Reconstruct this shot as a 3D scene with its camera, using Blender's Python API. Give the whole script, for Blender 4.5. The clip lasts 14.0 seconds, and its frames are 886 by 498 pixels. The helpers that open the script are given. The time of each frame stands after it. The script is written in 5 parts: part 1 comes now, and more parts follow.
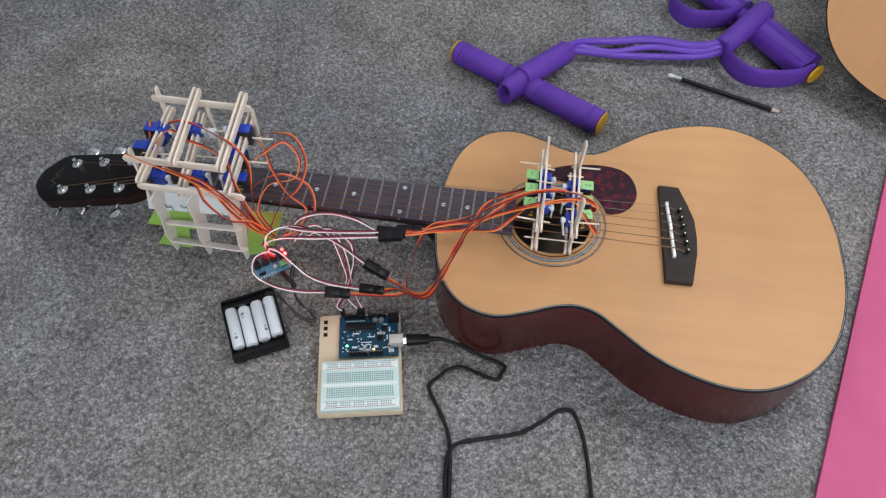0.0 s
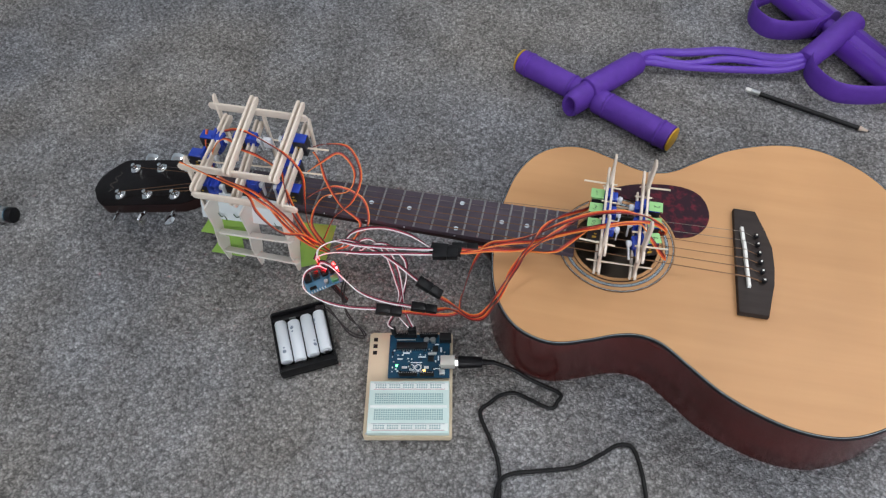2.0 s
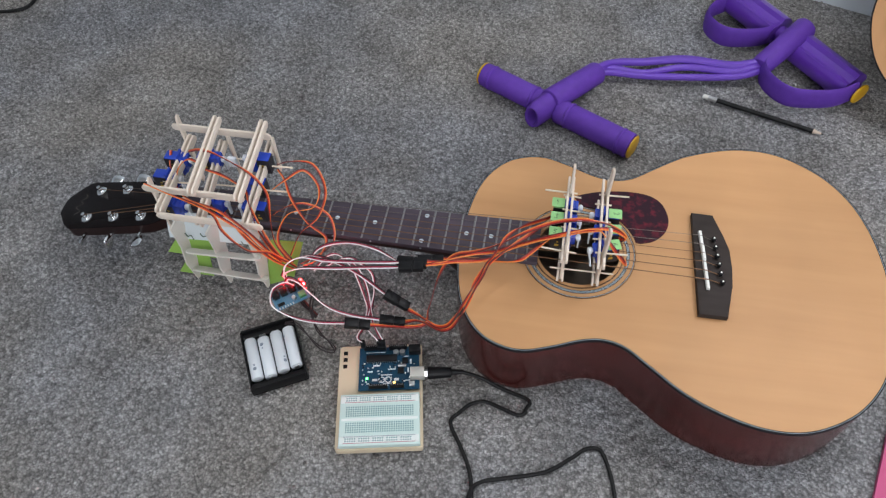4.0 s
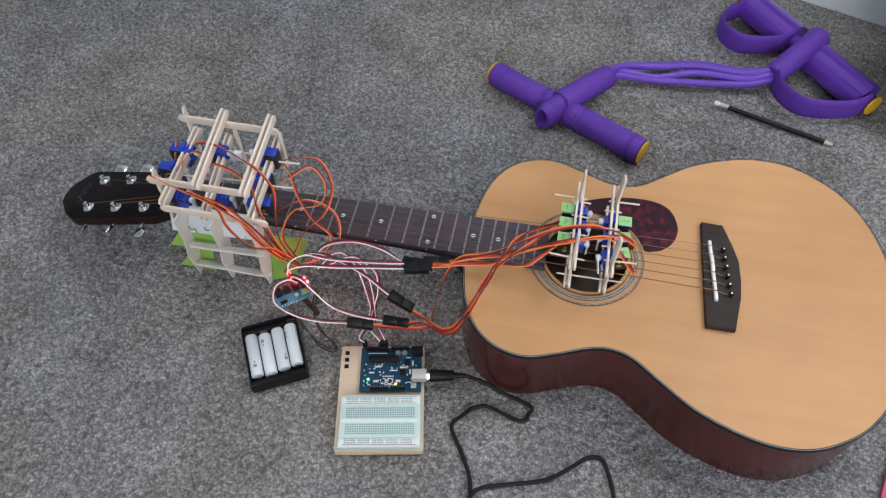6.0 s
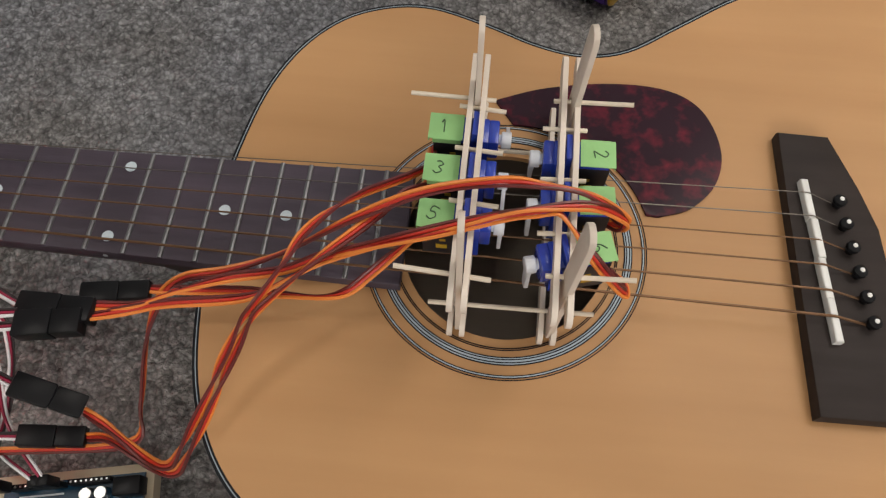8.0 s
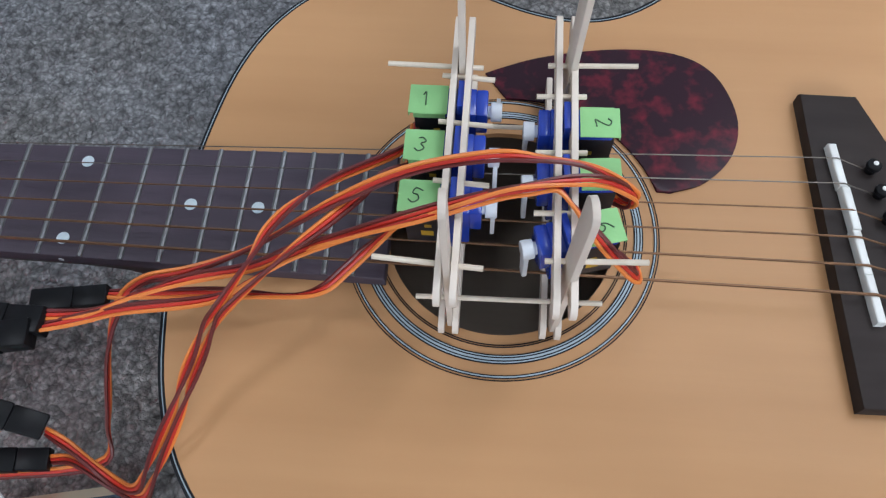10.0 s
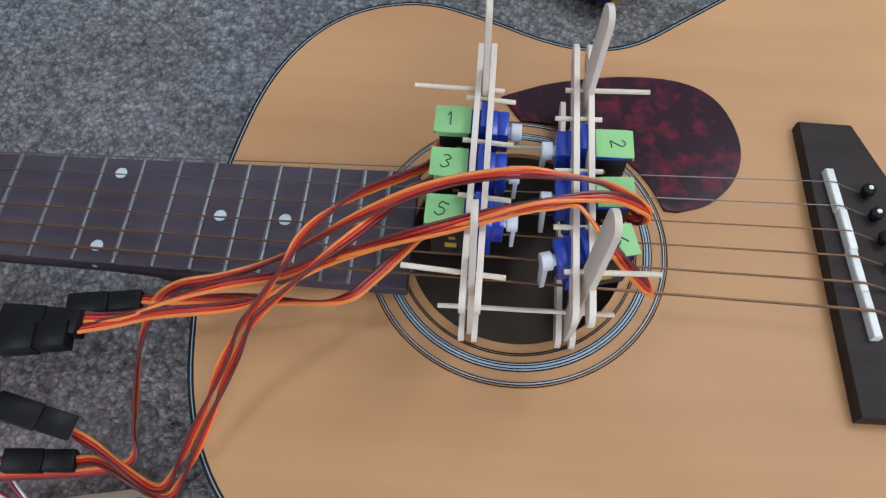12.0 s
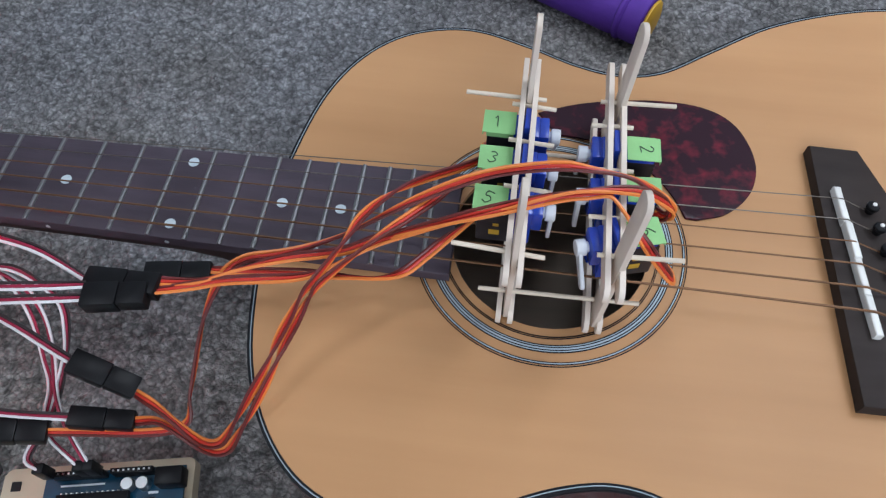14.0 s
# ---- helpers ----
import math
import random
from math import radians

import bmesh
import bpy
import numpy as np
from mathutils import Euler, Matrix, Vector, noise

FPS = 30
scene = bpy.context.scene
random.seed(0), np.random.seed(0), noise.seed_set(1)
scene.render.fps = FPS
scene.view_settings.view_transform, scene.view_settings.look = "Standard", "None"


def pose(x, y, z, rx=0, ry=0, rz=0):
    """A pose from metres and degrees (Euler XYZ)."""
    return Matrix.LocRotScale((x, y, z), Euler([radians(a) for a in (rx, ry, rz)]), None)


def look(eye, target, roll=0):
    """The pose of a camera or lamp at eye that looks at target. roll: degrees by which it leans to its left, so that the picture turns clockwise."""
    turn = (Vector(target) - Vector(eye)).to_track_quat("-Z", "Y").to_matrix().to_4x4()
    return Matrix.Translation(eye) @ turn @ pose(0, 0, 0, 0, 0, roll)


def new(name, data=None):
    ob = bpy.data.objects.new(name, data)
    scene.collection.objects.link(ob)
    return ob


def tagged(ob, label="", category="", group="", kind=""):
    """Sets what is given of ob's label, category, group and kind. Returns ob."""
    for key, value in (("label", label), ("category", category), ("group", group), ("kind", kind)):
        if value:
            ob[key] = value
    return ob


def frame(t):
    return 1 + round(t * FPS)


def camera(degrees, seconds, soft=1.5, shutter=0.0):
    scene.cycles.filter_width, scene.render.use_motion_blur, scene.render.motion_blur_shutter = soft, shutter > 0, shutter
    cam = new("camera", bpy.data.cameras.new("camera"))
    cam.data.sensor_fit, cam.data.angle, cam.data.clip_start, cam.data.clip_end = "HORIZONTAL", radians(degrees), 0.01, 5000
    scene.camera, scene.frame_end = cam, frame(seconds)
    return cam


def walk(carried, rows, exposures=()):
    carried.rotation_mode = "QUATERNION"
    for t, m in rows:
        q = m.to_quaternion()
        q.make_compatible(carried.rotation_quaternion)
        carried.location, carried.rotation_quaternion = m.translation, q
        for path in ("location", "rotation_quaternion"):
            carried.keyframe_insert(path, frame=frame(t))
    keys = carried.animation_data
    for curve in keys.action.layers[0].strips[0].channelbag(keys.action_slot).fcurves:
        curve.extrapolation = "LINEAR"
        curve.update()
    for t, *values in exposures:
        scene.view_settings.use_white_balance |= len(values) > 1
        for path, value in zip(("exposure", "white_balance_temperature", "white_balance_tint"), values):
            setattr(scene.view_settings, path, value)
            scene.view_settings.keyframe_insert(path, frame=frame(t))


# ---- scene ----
cam = camera(63.0, 14.0, 1.25)
PATH = [
    (0, (-0.198, -0.526, 0.788), (-0.337, 0.588, -0.867), 1.2),
    (0.5, (-0.195, -0.52, 0.792), (-0.338, 0.615, -0.849), 1.4),
    (1, (-0.188, -0.509, 0.786), (-0.363, 0.632, -0.847), 0.3),
    (1.5, (-0.197, -0.493, 0.778), (-0.407, 0.639, -0.858), -0.2),
    (2, (-0.203, -0.493, 0.768), (-0.498, 0.603, -0.879), -3.4),
    (2.5, (-0.181, -0.492, 0.774), (-0.442, 0.608, -0.876), -4.2),
    (2.7, (-0.182, -0.496, 0.784), (-0.434, 0.632, -0.848), -3.9),
    (5, (-0.192, -0.493, 0.773), (-0.432, 0.638, -0.859), -1.7),
    (5.5, (-0.197, -0.489, 0.774), (-0.428, 0.631, -0.867), -0.9),
    (6, (-0.197, -0.484, 0.775), (-0.435, 0.634, -0.866), -0.9),
    (6.5, (-0.181, -0.453, 0.772), (-0.425, 0.658, -0.872), -2.9),
    (7, (-0.139, -0.377, 0.652), (-0.286, 0.726, -1.009), -1.2),
    (7.5, (-0.129, -0.248, 0.488), (-0.232, 0.804, -1.21), 3.1),
    (8, (-0.145, -0.147, 0.395), (-0.248, 0.7, -1.414), -1.0),
    (8.2, (-0.143, -0.139, 0.37), (-0.291, 0.693, -1.443), -4.4),
    (10.5, (-0.138, -0.136, 0.364), (-0.261, 0.707, -1.446), -4.7),
    (11, (-0.146, -0.138, 0.365), (-0.257, 0.726, -1.436), -2.8),
    (11.5, (-0.149, -0.139, 0.37), (-0.254, 0.735, -1.426), -2.3),
    (12, (-0.149, -0.148, 0.375), (-0.256, 0.756, -1.406), -2.2),
    (12.5, (-0.151, -0.157, 0.378), (-0.258, 0.786, -1.383), -2.4),
    (13, (-0.151, -0.164, 0.381), (-0.27, 0.817, -1.358), -2.1),
    (13.5, (-0.157, -0.166, 0.383), (-0.281, 0.825, -1.35), -0.9),
    (14, (-0.16, -0.188, 0.389), (-0.3, 0.837, -1.323), -0.3),
]
EXPOSURES = [(0.0, -0.22, 6500, 10), (6.5, -0.23, 6500, 10), (7.0, -0.26, 6850, 11), (7.5, -0.47, 7200, 12), (8.0, -0.59, 7450, 12), (8.2, -0.57, 7400, 12), (9.6, -0.37, 5950, 8), (11.0, -0.35, 5900, 8), (14.0, -0.34, 5900, 9)]
walk(cam, [(t, look(eye, target, roll)) for t, eye, target, roll in PATH], EXPOSURES)

# ---- light ----
world = bpy.data.worlds.new("sky")
scene.world = world
world.use_nodes = True
sky = world.node_tree.nodes.new("ShaderNodeTexSky")
sky.sky_type, sky.sun_disc = "NISHITA", False
sky.sun_elevation, sky.sun_rotation = radians(40), radians(-70)
world.node_tree.links.new(sky.outputs[0], world.node_tree.nodes["Background"].inputs[0])
world.node_tree.nodes["Background"].inputs[1].default_value = 0.12

# the room lies at 20 degrees to the guitar
ROOM = pose(0.183, 0.669, 0, 0, 0, -20)


def unseen_light(name, m, sx, sy, watts, colour):
    lamp = bpy.data.lights.new(name, "AREA")
    lamp.shape, lamp.size, lamp.size_y, lamp.energy, lamp.color = "RECTANGLE", sx, sy, watts, colour
    ob = new(name, lamp)
    ob.matrix_world = m
    return ob


# unseen high source, placed by a lead's shadow; the roof window is assumed
unseen_light("unseen_roof_light", look((-1.5, -0.3, 2.58), (-1.5, -0.2999, 0.0)), 0.40, 0.40, 17, (0.97, 0.98, 1.0))
# three unseen lamps, added to even out the brightness; their windows are invented
unseen_light("north_added_light", ROOM @ look((0.4, -0.07, 1.3), (0.3, -0.85, 0.3)), 0.62, 0.70, 13, (0.98, 0.98, 1.0))
unseen_light("south_added_light", ROOM @ look((1.15, -3.14, 1.6), (0.4, -0.8, 0.4)), 1.6, 1.1, 54, (0.98, 0.98, 1.0))
unseen_light("side_added_light", ROOM @ look((2.14, -1.0, 1.6), (0.0, -0.6, 0.3)), 1.6, 1.1, 8, (0.98, 0.98, 1.0))


# ---- materials ----
def material(name, colour, rough=0.5, metal=0.0, second=None, scale=40.0, amount=0.5, bump=0.0, bump_scale=200.0, stretch=(1, 1, 1), coat=0.0, middle=0.5, glow=None, power=0.0, alpha=None, vary=0.0, spec=0.5, patch=0.0, patch_scale=6.0):
    m = bpy.data.materials.new(name)
    m.use_nodes = True
    nt = m.node_tree
    n, link = nt.nodes, nt.links.new
    b = n["Principled BSDF"]
    b.inputs["Base Color"].default_value = (*colour, 1)
    b.inputs["Roughness"].default_value = rough
    b.inputs["Metallic"].default_value = metal
    b.inputs["Coat Weight"].default_value = coat
    b.inputs["Specular IOR Level"].default_value = spec
    b.inputs["Coat Roughness"].default_value = 0.12
    if glow:
        b.inputs["Emission Color"].default_value = (*glow, 1)
        b.inputs["Emission Strength"].default_value = power
    if alpha:
        b.inputs["Transmission Weight"].default_value = alpha
    tc = n.new("ShaderNodeTexCoord")
    mp = n.new("ShaderNodeMapping")
    mp.inputs["Scale"].default_value = stretch
    link(tc.outputs["Object"], mp.inputs[0])
    if second:
        tex = n.new("ShaderNodeTexNoise")
        tex.inputs["Scale"].default_value = scale
        tex.inputs["Detail"].default_value = 5
        link(mp.outputs[0], tex.inputs["Vector"])
        ramp = n.new("ShaderNodeMapRange")
        ramp.inputs[1].default_value, ramp.inputs[2].default_value = middle - amount / 2, middle + amount / 2
        link(tex.outputs[0], ramp.inputs[0])
        mix = n.new("ShaderNodeMix")
        mix.data_type = "RGBA"
        mix.inputs[6].default_value, mix.inputs[7].default_value = (*colour, 1), (*second, 1)
        link(ramp.outputs[0], mix.inputs[0])
        out = mix.outputs[2]
        if vary:
            info = n.new("ShaderNodeObjectInfo")
            mr = n.new("ShaderNodeMapRange")
            mr.inputs[3].default_value, mr.inputs[4].default_value = 1 - vary, 1 + vary
            link(info.outputs["Random"], mr.inputs[0])
            hsv = n.new("ShaderNodeHueSaturation")
            link(mr.outputs[0], hsv.inputs["Value"])
            link(out, hsv.inputs["Color"])
            out = hsv.outputs[0]
        if patch:
            wide = n.new("ShaderNodeTexNoise")
            wide.inputs["Scale"].default_value, wide.inputs["Detail"].default_value = patch_scale, 3
            link(tc.outputs["Object"], wide.inputs["Vector"])
            pr = n.new("ShaderNodeMapRange")
            pr.inputs[1].default_value, pr.inputs[2].default_value = 0.3, 0.7
            pr.inputs[3].default_value, pr.inputs[4].default_value = 1 - patch, 1 + patch
            link(wide.outputs[0], pr.inputs[0])
            tone = n.new("ShaderNodeHueSaturation")
            link(pr.outputs[0], tone.inputs["Value"])
            link(out, tone.inputs["Color"])
            out = tone.outputs[0]
        link(out, b.inputs["Base Color"])
    if bump:
        t2 = n.new("ShaderNodeTexNoise")
        t2.inputs["Scale"].default_value = bump_scale
        t2.inputs["Detail"].default_value = 4
        link(mp.outputs[0], t2.inputs["Vector"])
        bp = n.new("ShaderNodeBump")
        bp.inputs["Strength"].default_value = bump
        bp.inputs["Distance"].default_value = 0.002
        link(t2.outputs[0], bp.inputs["Height"])
        link(bp.outputs[0], b.inputs["Normal"])
    return m


def carpet_material():
    """Short cut pile: tufts 3 to 5 mm across, each with its own grey, shade painted into the gaps between and wide worn
    patches.
    """
    m = bpy.data.materials.new("carpet")
    m.use_nodes = True
    n, link = m.node_tree.nodes, m.node_tree.links.new
    b = n["Principled BSDF"]
    b.inputs["Roughness"].default_value = 0.97
    b.inputs["Specular IOR Level"].default_value = 0.06
    tc = n.new("ShaderNodeTexCoord")

    def noise(scale, detail, vector=None):
        t = n.new("ShaderNodeTexNoise")
        t.inputs["Scale"].default_value, t.inputs["Detail"].default_value = scale, detail
        link(vector or tc.outputs["Object"], t.inputs["Vector"])
        return t

    def spread(value, lo, hi, a, b):
        r = n.new("ShaderNodeMapRange")
        for k, v in enumerate((lo, hi, a, b)):
            r.inputs[k + 1].default_value = v
        link(value, r.inputs[0])
        return r.outputs[0]

    def times(a, b):
        t = n.new("ShaderNodeMath")
        t.operation = "MULTIPLY"
        link(a, t.inputs[0])
        link(b, t.inputs[1])
        return t.outputs[0]

    fibre = noise(620, 3)
    clump = noise(150, 3)
    worn = noise(13, 4)
    hue = noise(3.2, 3)
    warp = n.new("ShaderNodeVectorMath")
    warp.operation = "MULTIPLY_ADD"
    warp.inputs[1].default_value = (0.0045, 0.0045, 0.0045)
    link(clump.outputs["Color"], warp.inputs[0])
    link(tc.outputs["Object"], warp.inputs[2])
    tuft = n.new("ShaderNodeTexVoronoi")
    tuft.inputs["Scale"].default_value = 330
    link(warp.outputs[0], tuft.inputs["Vector"])
    one = n.new("ShaderNodeSeparateColor")
    link(tuft.outputs["Color"], one.inputs[0])
    # Distance darkens the colour towards tuft edges, as painted shade in the gaps
    value = times(spread(one.outputs[0], 0.0, 1.0, 0.62, 1.36), spread(tuft.outputs["Distance"], 0.25, 0.85, 1.08, 0.55))
    value = times(value, spread(clump.outputs[0], 0.34, 0.66, 0.72, 1.25))
    value = times(value, spread(fibre.outputs[0], 0.3, 0.7, 0.82, 1.18))
    value = times(value, spread(worn.outputs[0], 0.32, 0.68, 0.78, 1.20))
    shade = n.new("ShaderNodeMix")
    shade.data_type = "RGBA"
    shade.inputs[6].default_value, shade.inputs[7].default_value = (0.294, 0.281, 0.264, 1), (0.262, 0.266, 0.278, 1)
    link(spread(hue.outputs[0], 0.38, 0.62, 0.0, 1.0), shade.inputs[0])
    full = n.new("ShaderNodeVectorMath")
    full.operation = "SCALE"
    link(shade.outputs[2], full.inputs[0])
    link(value, full.inputs["Scale"])
    link(full.outputs[0], b.inputs["Base Color"])
    bp = n.new("ShaderNodeBump")
    bp.inputs["Strength"].default_value, bp.inputs["Distance"].default_value = 0.7, 0.003
    link(value, bp.inputs["Height"])
    link(bp.outputs[0], b.inputs["Normal"])
    return m


CARPET = carpet_material()
WALL = material("painted_wall", (0.76, 0.82, 0.86), 0.6, second=(0.72, 0.78, 0.83), scale=6, bump=0.1, bump_scale=150)
CEIL = material("ceiling_paint", (0.8, 0.8, 0.79), 0.8, second=(0.76, 0.76, 0.75), scale=5)
SKIRT = material("skirting_paint", (0.78, 0.79, 0.8), 0.4, second=(0.74, 0.75, 0.76), scale=12)
# patch paints broad hazy reflections, along with wood figure, into the colour
SPRUCE = material("spruce_top", (0.535, 0.298, 0.138), 0.48, second=(0.455, 0.243, 0.108), scale=5.5, amount=0.6, stretch=(0.7, 9, 1), coat=0.03, bump=0.02, bump_scale=60, patch=0.10, spec=0.2)
MAHOGANY = material("mahogany_side", (0.085, 0.014, 0.012), 0.25, second=(0.035, 0.009, 0.008), scale=9, stretch=(1, 1, 6), coat=0.3, spec=0.3, patch=0.25, patch_scale=9)
INNER = material("raw_wood", (0.22, 0.175, 0.135), 0.8, second=(0.17, 0.14, 0.11), scale=12, stretch=(1, 8, 1))
NECKWOOD = material("dark_neck_wood", (0.022, 0.010, 0.009), 0.35, second=(0.014, 0.007, 0.007), scale=12, stretch=(1, 6, 6), spec=0.1)
ROSEWOOD = material("rosewood", (0.072, 0.055, 0.072), 0.5, second=(0.044, 0.034, 0.046), scale=16, amount=0.5, stretch=(1, 9, 3), bump=0.1, bump_scale=120, spec=0.3, patch=0.15, patch_scale=25)
EBONY = material("black_wood", (0.028, 0.022, 0.020), 0.6, second=(0.042, 0.033, 0.030), scale=20, stretch=(1, 6, 1), spec=0.15)
LACQUER = material("black_lacquer", (0.006, 0.005, 0.005), 0.25, second=(0.010, 0.007, 0.008), scale=10, spec=0.08)
STEEL = material("fret_nickel", (0.24, 0.24, 0.25), 0.55, 1.0, second=(0.25, 0.25, 0.25), scale=90)
CHROME = material("chrome", (0.75, 0.76, 0.77), 0.12, 1.0)
BRONZE = material("bronze_string", (0.20, 0.105, 0.055), 0.5, 0.8, second=(0.14, 0.08, 0.045), scale=300)
PLAIN = material("plain_string", (0.17, 0.15, 0.13), 0.42, 1.0)
PEARL = material("pearl_dot", (0.62, 0.68, 0.70), 0.25, second=(0.45, 0.55, 0.6), scale=300, coat=0.3)
BONE = material("bone", (0.78, 0.78, 0.75), 0.35, second=(0.7, 0.7, 0.66), scale=120)
BLACKLINE = material("black_purfling", (0.012, 0.014, 0.017), 0.6, second=(0.02, 0.02, 0.022), scale=30, spec=0.1)
WHITELINE = material("white_purfling", (0.38, 0.46, 0.51), 0.4, second=(0.32, 0.40, 0.45), scale=80)
TORTOISE = material("tortoiseshell", (0.030, 0.013, 0.020), 0.2, second=(0.20, 0.019, 0.034), scale=120, amount=0.34, middle=0.66, spec=0.12)
STICK = material("craft_stick_wood", (0.74, 0.66, 0.57), 0.75, second=(0.63, 0.54, 0.45), scale=30, amount=0.6, stretch=(1, 1, 1), bump=0.15, bump_scale=300, vary=0.07)
PALE = material("pale_craft_card", (0.66, 0.63, 0.57), 0.75, second=(0.57, 0.55, 0.5), scale=25, bump=0.1, bump_scale=200, vary=0.05)
PICK = material("toothpick_wood", (0.74, 0.66, 0.54), 0.7, second=(0.64, 0.55, 0.43), scale=200, bump=0.1)
SERVO = material("servo_blue", (0.022, 0.065, 0.48), 0.25, second=(0.012, 0.038, 0.32), scale=60, coat=0.3)
SERVO_DARK = material("servo_label", (0.012, 0.013, 0.022), 0.35, second=(0.03, 0.028, 0.03), scale=160, spec=0.2)
YELLOW_INK = material("yellow_ink", (0.5, 0.32, 0.02), 0.5, second=(0.4, 0.25, 0.02), scale=200)
NYLON = material("white_nylon", (0.70, 0.73, 0.77), 0.4, second=(0.62, 0.66, 0.7), scale=100)
TAPE = material("green_tape", (0.30, 0.60, 0.24), 0.6, second=(0.26, 0.53, 0.20), scale=40, bump=0.1, bump_scale=300)
INK = material("black_ink", (0.03, 0.065, 0.035), 0.6, second=(0.06, 0.12, 0.06), scale=200)
GREENCARD = material("green_card", (0.25, 0.43, 0.07), 0.7, second=(0.21, 0.37, 0.07), scale=20, bump=0.05)
WHITECARD = material("white_card", (0.62, 0.68, 0.70), 0.7, second=(0.56, 0.61, 0.63), scale=15, bump=0.05)
BLACKPLASTIC = material("black_plastic", (0.005, 0.005, 0.006), 0.4, second=(0.008, 0.008, 0.009), scale=80, bump=0.05, spec=0.2)
RUBBER = material("cable_rubber", (0.007, 0.007, 0.008), 0.5, second=(0.010, 0.010, 0.010), scale=60, spec=0.2)
W_ORANGE = material("orange_insulation", (0.78, 0.235, 0.045), 0.4, second=(0.70, 0.20, 0.04), scale=60)
W_RED = material("red_insulation", (0.52, 0.035, 0.022), 0.4, second=(0.52, 0.03, 0.015), scale=60)
W_BROWN = material("brown_insulation", (0.15, 0.022, 0.025), 0.4, second=(0.1, 0.018, 0.01), scale=60)
W_WHITE = material("white_insulation", (0.78, 0.76, 0.76), 0.4, second=(0.7, 0.68, 0.69), scale=60)
W_BLACK = material("black_insulation", (0.02, 0.012, 0.014), 0.4, second=(0.03, 0.02, 0.02), scale=60)
W_CRIMSON = material("crimson_insulation", (0.32, 0.012, 0.05), 0.4, second=(0.26, 0.01, 0.04), scale=60)
PCB = material("blue_circuit_board", (0.006, 0.052, 0.10), 0.35, second=(0.005, 0.038, 0.075), scale=120, amount=0.3, spec=0.3)
SILVER = material("tinned_steel", (0.62, 0.63, 0.63), 0.3, 1.0, second=(0.52, 0.53, 0.53), scale=80)
SILK = material("white_silkscreen", (0.7, 0.75, 0.78), 0.5)
BASEPLATE = material("beige_base_plate", (0.62, 0.52, 0.37), 0.55, second=(0.56, 0.46, 0.32), scale=14, bump=0.05)
BOARD = material("breadboard_plastic", (0.55, 0.68, 0.65), 0.45, second=(0.50, 0.63, 0.60), scale=30)
BOARD_EDGE = material("breadboard_cream", (0.72, 0.77, 0.75), 0.45, second=(0.67, 0.72, 0.70), scale=30)
HOLE = material("contact_hole", (0.20, 0.34, 0.35), 0.6, second=(0.15, 0.27, 0.28), scale=200)
CELL = material("battery_wrap", (0.68, 0.72, 0.76), 0.35, second=(0.62, 0.66, 0.70), scale=30, coat=0.2)
CELL_INK = material("battery_print", (0.2, 0.24, 0.3), 0.5)
PURPLE = material("purple_foam", (0.105, 0.030, 0.35), 0.7, second=(0.083, 0.023, 0.28), scale=90, bump=0.25, bump_scale=500)
PURPLE_PLASTIC = material("purple_plastic", (0.115, 0.035, 0.37), 0.3, second=(0.10, 0.03, 0.33), scale=30, coat=0.3)
LATEX = material("purple_latex", (0.125, 0.045, 0.44), 0.5, second=(0.11, 0.038, 0.38), scale=60)
YELLOWCAP = material("yellow_plastic", (0.62, 0.36, 0.015), 0.45, second=(0.54, 0.3, 0.012), scale=50)
PINK = material("pink_mat_foam", (0.60, 0.105, 0.25), 0.7, second=(0.53, 0.09, 0.215), scale=12, bump=0.15, bump_scale=350)
LED_GREEN = material("green_led", (0.05, 0.6, 0.1), 0.3, glow=(0.15, 1.0, 0.25), power=6)
LED_AMBER = material("amber_led", (0.7, 0.4, 0.1), 0.3, glow=(1.0, 0.55, 0.15), power=5)
LED_RED = material("red_led", (0.8, 0.1, 0.08), 0.3, glow=(1.0, 0.002, 0.0025), power=600)
GRAPHITE = material("pencil_paint", (0.006, 0.006, 0.007), 0.4, second=(0.009, 0.009, 0.010), scale=60, coat=0.05, spec=0.25)
CONE = material("sharpened_wood", (0.55, 0.45, 0.36), 0.7, second=(0.48, 0.38, 0.3), scale=200)
LED_DIM = material("dim_red_led", (0.7, 0.05, 0.04), 0.3, glow=(1.0, 0.004, 0.004), power=160)
DRIVER_PCB = material("driver_circuit_board", (0.08, 0.20, 0.30), 0.4, second=(0.05, 0.15, 0.24), scale=140)
SOCKET = material("pale_socket_metal", (0.48, 0.48, 0.43), 0.45, 0.35, second=(0.55, 0.54, 0.5), scale=80)
FADED = material("faded_gilt", (0.10, 0.085, 0.07), 0.4, second=(0.05, 0.04, 0.035), scale=90)
MATPRINT = material("mat_print", (0.66, 0.66, 0.72), 0.6, second=(0.6, 0.6, 0.66), scale=20)


# ---- shapes ----
def mesh_from(bm, name, smooth=None):
    bmesh.ops.recalc_face_normals(bm, faces=bm.faces[:])
    me = bpy.data.meshes.new(name)
    bm.to_mesh(me)
    bm.free()
    if smooth is not None:
        me.polygons.foreach_set("use_smooth", [True] * len(me.polygons))
        me.set_sharp_from_angle(angle=radians(smooth))
    return me


def part(name, bm, mat, parent, label="", m=None, smooth=35):
    """Links a bmesh as one mesh object under a thing or a part."""
    me = bm if isinstance(bm, bpy.types.Mesh) else mesh_from(bm, name, smooth)
    if not me.materials:
        me.materials.append(mat)
    ob = new(name, me)
    ob.parent = parent
    if m is not None:
        ob.matrix_basis = m
    if label:
        tagged(ob, label)
    return ob


